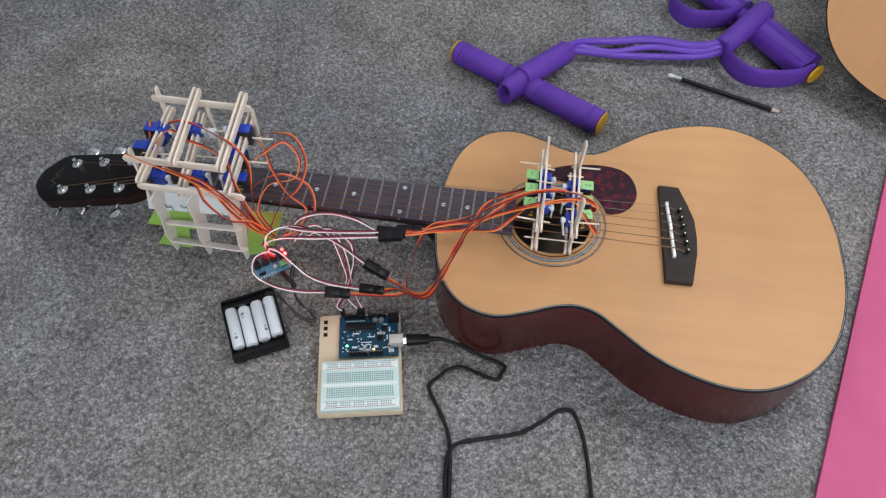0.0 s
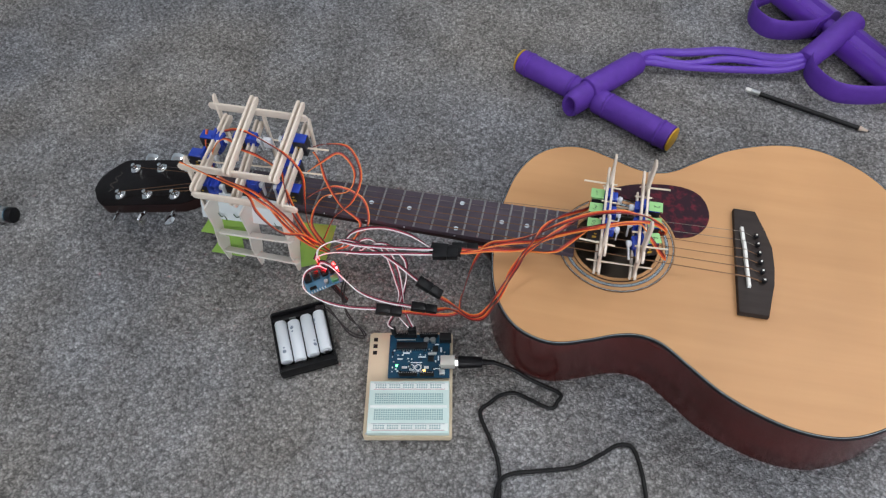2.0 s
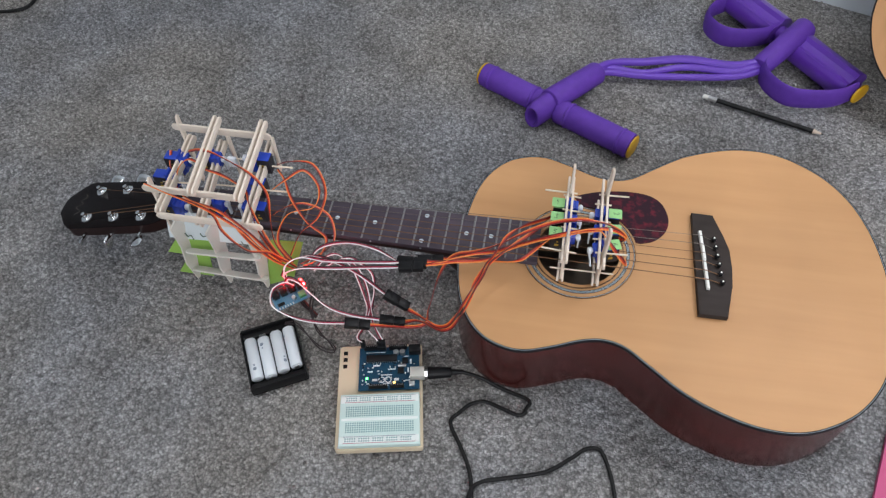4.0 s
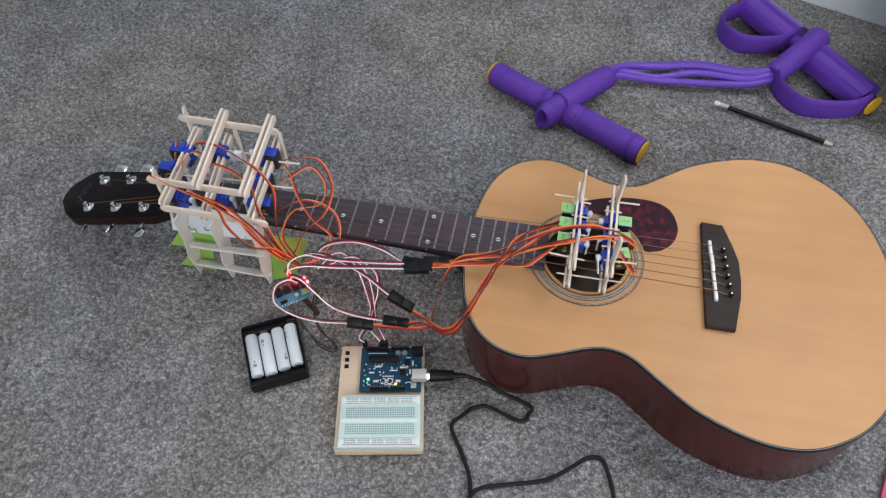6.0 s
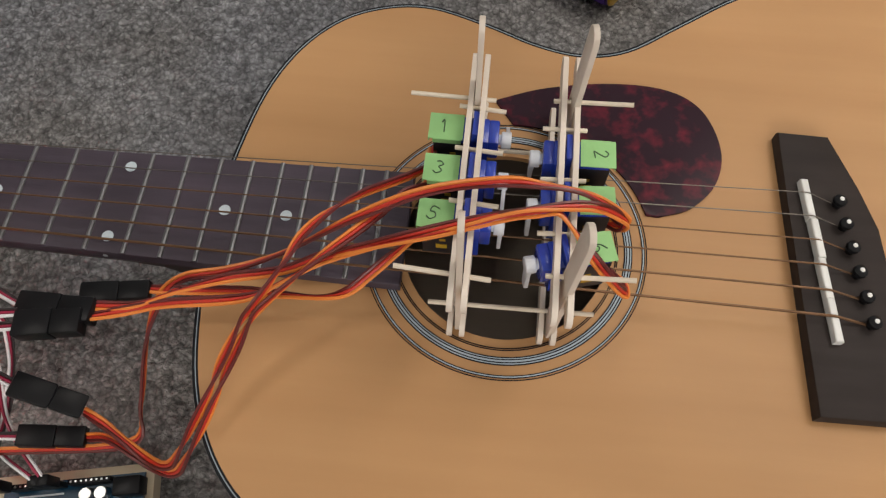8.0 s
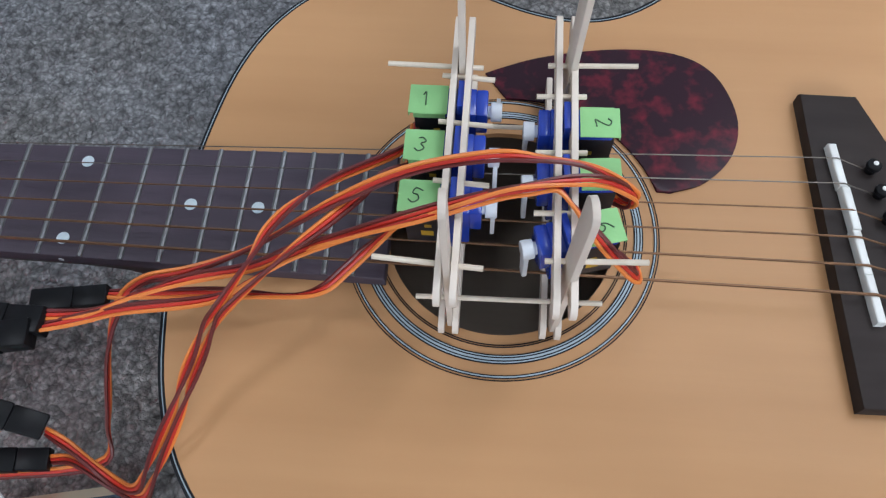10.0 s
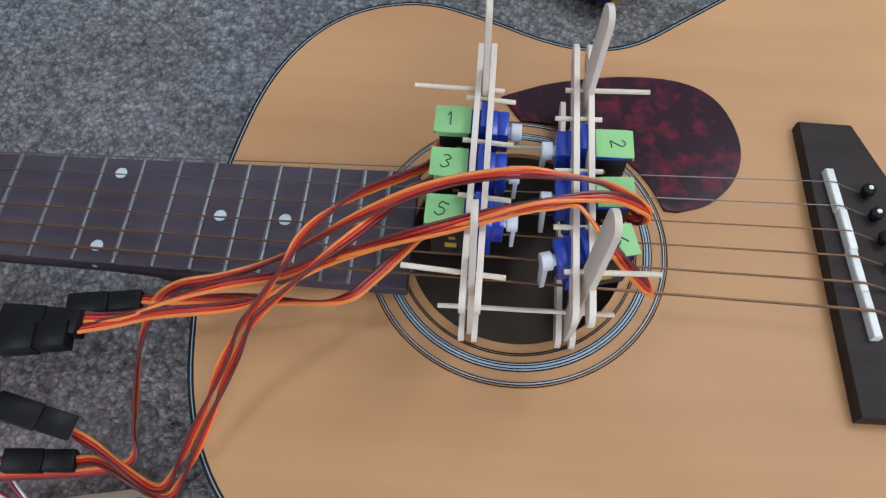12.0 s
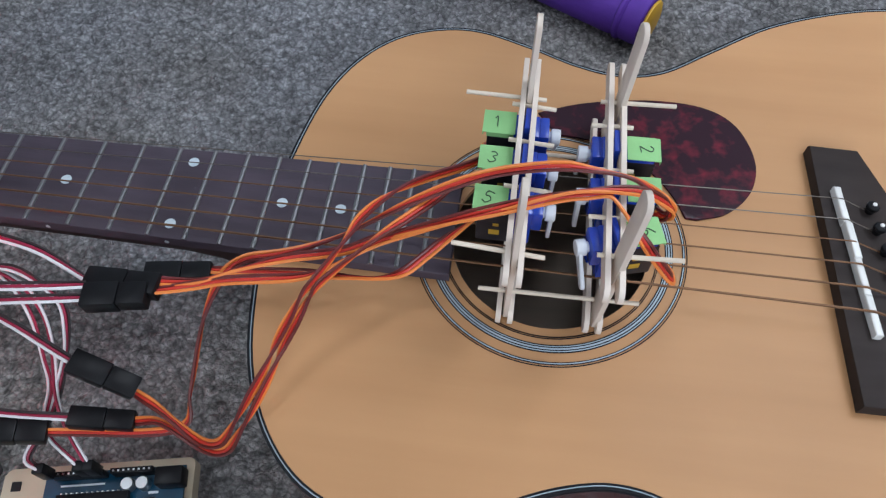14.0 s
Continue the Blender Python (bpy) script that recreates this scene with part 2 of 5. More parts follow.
def thing(name, label, category, m=None, group="", kind=""):
    ob = new(name)
    ob.empty_display_size = 0.02
    if m is not None:
        ob.matrix_basis = m
    return tagged(ob, label, category, group, kind)


def lone(name, bm, mat, label, category, m=None, group="", kind="", smooth=35):
    ob = part(name, bm, mat, None, "", m, smooth)
    return tagged(ob, label, category, group, kind)


def box(sx, sy, sz, at=(0, 0, 0), bevel=0.0, bm=None, m=None, seg=2):
    own = bmesh.new()
    bmesh.ops.create_cube(own, size=1, matrix=Matrix.Diagonal((sx, sy, sz, 1)))
    if bevel:
        bmesh.ops.bevel(own, geom=own.edges[:], offset=bevel, segments=seg, affect="EDGES", profile=0.5)
    bmesh.ops.transform(own, matrix=(m or Matrix()) @ Matrix.Translation(at), verts=own.verts[:])
    return merge(bm, own)


def merge(bm, own):
    if bm is None:
        return own
    me = bpy.data.meshes.new("t")
    own.to_mesh(me)
    own.free()
    bm.from_mesh(me)
    bpy.data.meshes.remove(me)
    return bm


def rod(a, b, r, r2=None, sides=14, bevel=0.0, bm=None, caps=True):
    a, b = Vector(a), Vector(b)
    own = bmesh.new()
    d = b - a
    bmesh.ops.create_cone(own, cap_ends=caps, segments=sides, radius1=r, radius2=r if r2 is None else r2, depth=d.length)
    if bevel:
        rim = [e for e in own.edges if len(e.link_faces) == 2 and any(len(f.verts) > 4 for f in e.link_faces)]
        bmesh.ops.bevel(own, geom=rim, offset=bevel, segments=2, affect="EDGES", profile=0.5)
    turn = d.to_track_quat("Z", "Y").to_matrix().to_4x4()
    bmesh.ops.transform(own, matrix=Matrix.Translation((a + b) / 2) @ turn, verts=own.verts[:])
    return merge(bm, own)


def lathe(profile, sides=24, bm=None, m=None):
    """Turns a profile of (radius, height) about z."""
    own = bmesh.new()
    rings = []
    for r, z in profile:
        rings.append([own.verts.new((r * math.cos(2 * math.pi * k / sides), r * math.sin(2 * math.pi * k / sides), z)) for k in range(sides)])
    for p, q in zip(rings, rings[1:]):
        for k in range(sides):
            own.faces.new((p[k], p[(k + 1) % sides], q[(k + 1) % sides], q[k]))
    for ring in (rings[0], rings[-1]):
        own.faces.new(ring)
    if m is not None:
        bmesh.ops.transform(own, matrix=m, verts=own.verts[:])
    return merge(bm, own)


def prism(outline, z0, z1, bevel=0.0, bm=None, m=None):
    """A plate with the given outline in x and y."""
    own = bmesh.new()
    low = [own.verts.new((x, y, z0)) for x, y in outline]
    top = [own.verts.new((x, y, z1)) for x, y in outline]
    n = len(outline)
    own.faces.new(low[::-1])
    cap = own.faces.new(top)
    for k in range(n):
        own.faces.new((low[k], low[(k + 1) % n], top[(k + 1) % n], top[k]))
    if bevel:
        bmesh.ops.bevel(own, geom=list(cap.edges), offset=bevel, segments=2, affect="EDGES", profile=0.5)
    if m is not None:
        bmesh.ops.transform(own, matrix=m, verts=own.verts[:])
    return merge(bm, own)


def smooth_line(points, steps=6, closed=False):
    """Points of a smooth curve through the given ones."""
    pts = [Vector(p) for p in points]
    n = len(pts)
    out = []
    for k in range(n if closed else n - 1):
        p1, p2 = pts[k], pts[(k + 1) % n]
        p0 = pts[(k - 1) % n] if closed or k else p1 * 2 - p2
        p3 = pts[(k + 2) % n] if closed or k + 2 < n else p2 * 2 - p1
        for s in range(steps):
            t = s / steps
            out.append(0.5 * (2 * p1 + (p2 - p0) * t + (2 * p0 - 5 * p1 + 4 * p2 - p3) * t * t + (3 * p1 - p0 - 3 * p2 + p3) * t ** 3))
    if not closed:
        out.append(pts[-1])
    return out


def tube(line, r, sides=8, bm=None, flat=(1.0, 1.0), closed=False):
    """A tube along a line of points."""
    own = bmesh.new()
    rings = []
    up = Vector((0, 0, 1))
    n = len(line)
    side = None
    for k, p in enumerate(line):
        if closed:
            d = (line[(k + 1) % n] - line[k - 1]).normalized()
        else:
            d = (line[min(k + 1, n - 1)] - line[max(k - 1, 0)]).normalized()
        side = d.cross(up) if side is None else side - d * side.dot(d)
        if side.length < 1e-4:
            side = d.orthogonal()
        side = side.normalized()
        nor = side.cross(d)
        rings.append([own.verts.new(p + side * (r * flat[0] * math.cos(2 * math.pi * s / sides)) + nor * (r * flat[1] * math.sin(2 * math.pi * s / sides))) for s in range(sides)])
    pairs = list(zip(rings, rings[1:])) + ([(rings[-1], rings[0])] if closed else [])
    for a, b in pairs:
        for s in range(sides):
            own.faces.new((a[s], a[(s + 1) % sides], b[(s + 1) % sides], b[s]))
    if not closed:
        own.faces.new(rings[0][::-1])
        own.faces.new(rings[-1])
    return merge(bm, own)


def ring(r0, r1, z0, z1, centre=(0, 0), sides=96, bm=None):
    own = bmesh.new()
    loops = []
    for r, z in ((r0, z0), (r1, z0), (r1, z1), (r0, z1)):
        loops.append([own.verts.new((centre[0] + r * math.cos(2 * math.pi * k / sides), centre[1] + r * math.sin(2 * math.pi * k / sides), z)) for k in range(sides)])
    for a, b in zip(loops, loops[1:] + loops[:1]):
        for k in range(sides):
            own.faces.new((a[k], a[(k + 1) % sides], b[(k + 1) % sides], b[k]))
    return merge(bm, own)


def craft_stick(length):
    """A round-ended craft stick along x, 10 mm wide in z, 2 mm thick in y."""
    half, w = length / 2, 0.0049
    out = []
    for k in range(9):
        a = -math.pi / 2 + math.pi * k / 8
        out.append((half - w + w * math.cos(a), w * math.sin(a)))
    for k in range(9):
        a = math.pi / 2 + math.pi * k / 8
        out.append((-half + w + w * math.cos(a), w * math.sin(a)))
    bm = prism(out, -0.00115, 0.00115, 0.0003)
    bmesh.ops.transform(bm, matrix=pose(0, 0, 0, 90, 0, 0), verts=bm.verts[:])
    return bm


STICKS = {}


def stick(parent, a, b, roll=0.0, mat=None, name="craft_stick"):
    """A craft stick from a to b, its broad side upright, turned about its length by roll."""
    a, b = Vector(a), Vector(b)
    mat = mat or STICK
    key = (round((b - a).length, 3), mat.name)
    if key not in STICKS:
        STICKS[key] = mesh_from(craft_stick(key[0]), "craft_stick", 40)
        STICKS[key].materials.append(mat)
    d = (b - a).normalized()
    z = Vector((0, 0, 1)) if abs(d.z) < 0.9 else Vector((0, 1, 0))
    y = z.cross(d).normalized()
    z = d.cross(y)
    m = Matrix((d, y, z)).transposed().to_4x4()
    m.translation = (a + b) / 2
    return part(name, STICKS[key], mat, parent, m=m @ pose(0, 0, 0, roll, 0, 0))


def bar(parent, name, a, b, r, mat, r2=None, sides=10):
    return part(name, rod(a, b, r, r2, sides), mat, parent)


# ---- setting ----
def carpet():
    me = bpy.data.meshes.new("floor")
    nx, ny = 440, 330
    xs, ys = np.linspace(-1.25, 0.55, nx), np.linspace(-0.55, 0.80, ny)
    gx, gy = np.meshgrid(xs, ys)
    rng = np.random.default_rng(3)
    h = rng.normal(0, 0.0013, gx.shape)
    h = h + 0.0014 * np.sin(gx * 31 + 3 * np.sin(gy * 17)) * np.sin(gy * 27 + 2 * np.sin(gx * 13))
    fade = np.clip(np.minimum.reduce([gx + 1.25, 0.55 - gx, gy + 0.55, 0.80 - gy]) / 0.05, 0, 1)
    gx = gx + rng.normal(0, 0.0008, gx.shape)
    gy = gy + rng.normal(0, 0.0008, gy.shape)
    co = np.stack([gx, gy, h * fade - 0.001], -1).reshape(-1, 3)
    i = np.arange(nx * ny).reshape(ny, nx)
    quads = np.stack([i[:-1, :-1], i[:-1, 1:], i[1:, 1:], i[1:, :-1]], -1).reshape(-1, 4)
    me.from_pydata(co.tolist(), [], quads.tolist())
    me.polygons.foreach_set("use_smooth", [True] * len(me.polygons))
    me.materials.append(CARPET)
    tagged(new("floor", me), "short grey cut-pile carpet with lighter and darker flecks", "carpet", kind="structure")
    tagged(part("floor_rest", box(7.5, 5.5, 0.02, (-0.6, -0.6, -0.016)), CARPET, None), "grey carpet reaching to the walls of the room", "carpet", kind="structure")


def room():
    # the walls' inner faces: north y 0, south y -3.2, west x -3.9, east x 2.1 in the room's own axes
    def wall(name, boxes, label):
        bm = bmesh.new()
        for x0, x1, y0, y1, z0, z1 in boxes:
            box(x1 - x0, y1 - y0, z1 - z0, ((x0 + x1) / 2, (y0 + y1) / 2, (z0 + z1) / 2), bm=bm)
        lone(name, bm, WALL, label, "wall", ROOM, kind="structure", smooth=None)

    # the openings are added, out of view, to go with the wall lamps
    wall("wall_north", [(-4.05, 0.08, 0.0, 0.15, 0, 2.5), (0.72, 2.25, 0.0, 0.15, 0, 2.5), (0.08, 0.72, 0.0, 0.15, 0, 0.94), (0.08, 0.72, 0.0, 0.15, 1.66, 2.5)], "smooth pale blue-grey wall with an opening added for light")
    wall("wall_south", [(-4.05, 0.35, -3.35, -3.2, 0, 2.5), (1.95, 2.25, -3.35, -3.2, 0, 2.5), (0.35, 1.95, -3.35, -3.2, 0, 1.05), (0.35, 1.95, -3.35, -3.2, 2.15, 2.5)], "smooth pale blue-grey wall with an opening added for light")
    wall("wall_east", [(2.1, 2.25, -3.198, -1.8, 0, 2.5), (2.1, 2.25, -0.2, -0.002, 0, 2.5), (2.1, 2.25, -1.8, -0.2, 0, 1.05), (2.1, 2.25, -1.8, -0.2, 2.15, 2.5)], "smooth pale blue-grey wall with an opening added for light")
    wall("wall_west", [(-4.05, -3.9, -3.198, -0.002, 0, 2.5)], "smooth plain pale blue-grey wall")
    # the ceiling has an assumed small square roof window west of the guitar, never in view
    hole = ROOM.inverted() @ Vector((-1.5, -0.3, 0))
    top = bmesh.new()
    x0, x1, y0, y1, r = -4.1, 2.3, -3.35, 0.15, 0.29
    for a, b, c, d in ((x0, hole.x - r, y0, y1), (hole.x + r, x1, y0, y1), (hole.x - r, hole.x + r, y0, hole.y - r), (hole.x - r, hole.x + r, hole.y + r, y1)):
        box(b - a, d - c, 0.1, ((a + b) / 2, (c + d) / 2, 2.552), bm=top)
    lone("ceiling", top, CEIL, "plain white painted ceiling with an assumed roof window", "ceiling", ROOM, kind="structure", smooth=None)
    roof = thing("window_1", "assumed small square white framed roof window, out of view", "window", ROOM @ pose(hole.x, hole.y, 2.56), kind="structure")
    for sx, sy, cx, cy in ((0.56, 0.05, 0, 0.255), (0.56, 0.05, 0, -0.255), (0.05, 0.458, 0.255, 0), (0.05, 0.458, -0.255, 0)):
        part("window_frame", box(sx, sy, 0.06, (cx, cy, 0), 0.006), SKIRT, roof)
    # unseen frames added round the three wall lamps
    for n, x, y, z, w, h in ((2, 2.2, -1.0, 1.6, 1.6, 1.1),):
        window = thing("window_%d" % n, "added unseen white framed window in the pale wall", "window", ROOM @ pose(x, y, z), kind="structure")
        for s, at in (((0.06, w, 0.05), (0, 0, h / 2 - 0.026)), ((0.06, w, 0.05), (0, 0, 0.026 - h / 2)), ((0.06, 0.05, h - 0.104), (0, w / 2 - 0.026, 0)), ((0.06, 0.05, h - 0.104), (0, 0.026 - w / 2, 0))):
            part("window_frame", box(*s, at, 0.006), SKIRT, window)
    for n, x, y, z, w, h in ((3, 0.4, 0.08, 1.3, 0.64, 0.72), (4, 1.15, -3.28, 1.6, 1.6, 1.1)):
        window = thing("window_%d" % n, "added unseen white framed window in the pale wall", "window", ROOM @ pose(x, y, z), kind="structure")
        for s, at in (((w, 0.06, 0.05), (0, 0, h / 2 - 0.026)), ((w, 0.06, 0.05), (0, 0, 0.026 - h / 2)), ((0.05, 0.06, h - 0.104), (w / 2 - 0.026, 0, 0)), ((0.05, 0.06, h - 0.104), (0.026 - w / 2, 0, 0))):
            part("window_frame", box(*s, at, 0.006), SKIRT, window)


def yoga_mat():
    # near edge of a flat mat; its long side runs past the guitar's tail
    m = pose(0.1741, -0.2594, 0.0, 0, 0, 70.8)
    out = []
    L, W, r = 0.64, 0.6, 0.02
    for cx, cy, a0 in ((L - r, -r, 0), (-0.35 + r, -r, 90), (-0.35 + r, -W + r, 180), (L - r, -W + r, 270)):
        out += [(cx + r * math.cos(radians(a0 + a)), cy + r * math.sin(radians(a0 + a))) for a in range(0, 91, 15)]
    mat = lone("exercise_mat", prism(out, 0.0, 0.006, 0.0015), PINK, "pink foam exercise mat lying flat on the carpet", "mat", m)
    part("printed_mark", prism([(0.437 + 0.020 * math.cos(radians(a)), -0.042 + 0.022 * math.sin(radians(a))) for a in range(0, 360, 12)], 0.0060, 0.0064), MATPRINT, mat, "pale printed oval")


# ---- the guitar ----
# x runs along the strings from the saddle (0) to the nut (-SCALE); z 0 is the floor
SCALE, TOP, HOLE_X, HOLE_R, HOLE_Y = 0.61, 0.095, -0.1342, 0.0467, -0.0004
BOARD_TOP = TOP + 0.0062
# half of the body's outline, from the neck joint round to the tail
HALF = [(-0.2715, 0.0), (-0.2703, 0.03), (-0.263, 0.073), (-0.250, 0.104), (-0.2305, 0.126), (-0.2065, 0.137), (-0.1815, 0.1385), (-0.1515, 0.129),
        (-0.1245, 0.118), (-0.101, 0.1136), (-0.078, 0.119), (-0.0515, 0.138), (-0.018, 0.162), (0.018, 0.178), (0.054, 0.187), (0.09, 0.1865),
        (0.122, 0.175), (0.1545, 0.152), (0.18, 0.118), (0.196, 0.075), (0.2035, 0.03), (0.204, 0.0)]


def outline(inset=0.0, steps=5):
    ring_pts = HALF + [(x, -y) for x, y in HALF[-2:0:-1]]
    pts = [Vector((p.x, p.y)) for p in smooth_line([(x, y, 0) for x, y in ring_pts], steps, closed=True)]
    n = len(pts)
    out = []
    for k in range(n):
        d = (pts[(k + 1) % n] - pts[k - 1]).normalized()
        out.append(pts[k] + Vector((d.y, -d.x)) * inset)
    return out


def fret_x(n):
    return -SCALE / 2 ** (n / 12)


def board_half(x):
    return 0.0213 + (x + SCALE) / (SCALE / 2) * 0.0055


def band(line, low, z0, z1, thick):
    """A closed wall that follows an outline, from z0 to z1."""
    own = bmesh.new()
    inner = [p for p in low]
    loops = [[own.verts.new((p.x, p.y, z)) for p in ln] for ln, z in ((line, z0), (line, z1), (inner, z1), (inner, z0))]
    n = len(line)
    for a, b in zip(loops, loops[1:] + loops[:1]):
        for k in range(n):
            own.faces.new((a[k], a[(k + 1) % n], b[(k + 1) % n], b[k]))
    return own


def soundboard(line, z0, z1, hole=True):
    own = bmesh.new()
    n = len(line)
    c = Vector((HOLE_X, HOLE_Y))
    layers = []
    for z in (z0, z1):
        loops = []
        for f in (0.0, 0.25, 0.5, 0.75, 1.0):
            loop = []
            for p in line:
                d = p - c
                q = c + d.normalized() * HOLE_R
                v = q.lerp(p, f)
                loop.append(own.verts.new((v.x, v.y, z)))
            loops.append(loop)
        for a, b in zip(loops, loops[1:]):
            for k in range(n):
                own.faces.new((a[k], a[(k + 1) % n], b[(k + 1) % n], b[k]))
        layers.append(loops)
    for e in (0, -1):
        a, b = layers[0][e], layers[1][e]
        for k in range(n):
            own.faces.new((a[k], a[(k + 1) % n], b[(k + 1) % n], b[k]))
    return own


def guitar_body(g):
    full = outline()
    part("soundboard", soundboard(outline(0.0026), TOP - 0.003, TOP), SPRUCE, g, "honey-coloured spruce top with straight grain")
    part("binding", band(full, outline(0.0011), TOP - 0.004, TOP - 0.0002, 0), BLACKLINE, g, "black edge binding")
    part("purfling", band(outline(0.0012), outline(0.00155), TOP - 0.004, TOP, 0), WHITELINE, g, "thin pale line inside the binding")
    part("purfling", band(outline(0.0017), outline(0.0025), TOP - 0.004, TOP, 0), BLACKLINE, g, "thin black line inside the binding")
    part("side", band(outline(0.0002), outline(0.003), 0.006, TOP - 0.0042, 0), MAHOGANY, g, "glossy dark red mahogany side")
    part("back", prism([(p.x, p.y) for p in outline(0.0015)], 0.0, 0.0055), MAHOGANY, g)
    part("inner_back", prism([(p.x, p.y) for p in outline(0.004)], 0.0065, 0.008), INNER, g, "bare wood inside the body")
    for name, r0, r1, mat in (("rosette_ring", 0.0495, 0.0499, BLACKLINE), ("rosette_ring", 0.0503, 0.0507, BLACKLINE),
                              ("rosette_ring", 0.0534, 0.0539, BLACKLINE), ("rosette_ring", 0.0539, 0.0543, WHITELINE), ("rosette_ring", 0.0543, 0.0548, BLACKLINE), ("rosette_ring", 0.0548, 0.0556, WHITELINE),
                              ("rosette_ring", 0.0556, 0.0561, BLACKLINE), ("rosette_ring", 0.0561, 0.0566, WHITELINE), ("rosette_ring", 0.0566, 0.0571, BLACKLINE),
                              ("rosette_ring", 0.0613, 0.0617, BLACKLINE), ("rosette_ring", 0.0617, 0.0622, WHITELINE), ("rosette_ring", 0.0622, 0.0626, BLACKLINE),
                              ("rosette_ring", 0.0632, 0.0636, BLACKLINE)):
        part(name, ring(r0 * 1.022, r1 * 1.022, TOP - 0.001, TOP + 0.0003, (HOLE_X, HOLE_Y)), mat, g)
    # pickguard: its inner edge follows the rosette
    edge = [(-0.1445, 0.0785), (-0.119, 0.0885), (-0.086, 0.0945), (-0.058, 0.093), (-0.041, 0.082), (-0.033, 0.060), (-0.0365, 0.040), (-0.049, 0.0255), (-0.064, 0.0195)]
    line = [(p.x, p.y) for p in smooth_line([(x, y, 0) for x, y in edge], 6)]
    arc = [(-0.131 + 0.0645 * math.cos(radians(a)), 0.0645 * math.sin(radians(a))) for a in range(18, 98, 5)]
    part("pickguard", prism(line + arc, TOP + 0.0001, TOP + 0.0012, 0.0004), TORTOISE, g, "dark tortoiseshell pickguard with red mottling")


def guitar_bridge(g):
    out = [(-0.0076, 0.069), (0.0165, 0.0685), (0.0265, 0.040), (0.0335, 0.020), (0.0345, -0.006), (0.0335, -0.030), (0.0275, -0.0685), (-0.0030, -0.069), (-0.0046, -0.02), (-0.0064, 0.03)]
    br = part("bridge", prism(out, TOP + 0.0002, TOP + 0.0075, 0.0018), EBONY, g, "black wooden bridge")
    sad = bmesh.new()
    for y0, y1, dx in ((-0.0375, -0.018, 0.0), (-0.018, 0.001, 0.0), (0.001, 0.020, 0.0004), (0.020, 0.0405, 0.0)):
        xa, xb = 0.0070 - (y0 + 0.0375) * 0.086 + dx, 0.0070 - (y1 + 0.0375) * 0.086 + dx
        prism([(xa - 0.0017, y0), (xa + 0.0017, y0), (xb + 0.0017, y1), (xb - 0.0017, y1)], TOP + 0.007, TOP + 0.0117 + dx, 0.0006, sad)
    part("saddle", sad, BONE, br, "white bone saddle")
    for k in range(6):
        y = -0.0275 + 0.0116 * k
        pin = lathe([(0.002, 0.0), (0.0024, 0.0035), (0.0031, 0.0045), (0.0029, 0.006), (0.0016, 0.0068)], 14)
        p = part("bridge_pin", pin, BLACKPLASTIC, br, m=Matrix.Translation((0.0188 - 0.12 * (y - 0.0015), y, TOP + 0.0065)))
        part("pin_dot", lathe([(0.0011, 0.0), (0.0009, 0.0004)], 10), BONE, p, m=Matrix.Translation((0, 0, 0.0069)))


def guitar_neck(g):
    end = -0.179
    bm = bmesh.new()
    out = [(-SCALE, -board_half(-SCALE)), (end, -board_half(end)), (end, board_half(end)), (-SCALE, board_half(-SCALE))]
    fb = part("fretboard", prism(out, TOP + 0.0003, BOARD_TOP, 0.0006), ROSEWOOD, g, "dark rosewood fretboard")
    for n in range(1, 21):
        x = fret_x(n)
        w = board_half(x) - 0.0004
        wire = bmesh.new()
        prof = [(-0.0012, 0.0), (-0.0009, 0.0007), (0, 0.0010), (0.0009, 0.0007), (0.0012, 0.0)]
        a = [wire.verts.new((x + u, -w, BOARD_TOP + v)) for u, v in prof]
        b = [wire.verts.new((x + u, w, BOARD_TOP + v)) for u, v in prof]
        for k in range(4):
            wire.faces.new((a[k], a[k + 1], b[k + 1], b[k]))
        wire.faces.new(a)
        wire.faces.new(b)
        part("fret", wire, STEEL, fb)
    for n, ys in ((3, (0,)), (5, (0,)), (7, (0,)), (9, (0,)), (12, (-0.0185, 0.0185)), (15, (0,)), (17, (0,))):
        x = (fret_x(n) + fret_x(n - 1)) / 2
        for y in ys:
            part("inlay_dot", lathe([(0.0027, 0.0), (0.0027, 0.0003)], 20), PEARL, fb, m=Matrix.Translation((x, y, BOARD_TOP + 0.0001)))
    for n in (3, 5, 7, 9, 12):
        x = (fret_x(n) + fret_x(n - 1)) / 2
        part("side_dot", lathe([(0.0011, 0.0), (0.0011, 0.0003)], 10), PEARL, fb, m=pose(x, -board_half(x), TOP + 0.003, 90, 0, 0))
    # the neck's rounded shaft and its heel
    rows = [(-0.612, 0.0205, 0.018), (-0.55, 0.0212, 0.019), (-0.40, 0.0235, 0.020), (-0.31, 0.025, 0.021), (-0.292, 0.0252, 0.028), (-0.281, 0.0253, 0.05), (-0.2725, 0.0253, 0.066)]
    rings = []
    for x, w, d in rows:
        rings.append([bm.verts.new((x, w * math.cos(math.pi * k / 12), TOP - d * abs(math.sin(math.pi * k / 12)) ** 0.75)) for k in range(13)])
    for a, b in zip(rings, rings[1:]):
        for k in range(12):
            bm.faces.new((a[k], a[k + 1], b[k + 1], b[k]))
    for r in (rings[0], rings[-1]):
        bm.faces.new(r)
    for a, b in zip(rings, rings[1:]):
        bm.faces.new((a[0], b[0], b[12], a[12]))
    part("neck", bm, NECKWOOD, g, "dark red-brown neck")
    part("nut", box(0.005, 0.0415, 0.009, (-SCALE - 0.0026, 0, TOP + 0.0045), 0.0008), BONE, g)


HEAD = Matrix.Translation((-SCALE - 0.005, 0.0, TOP + 0.001)) @ pose(0, 0, 0, 0, -13, 0)


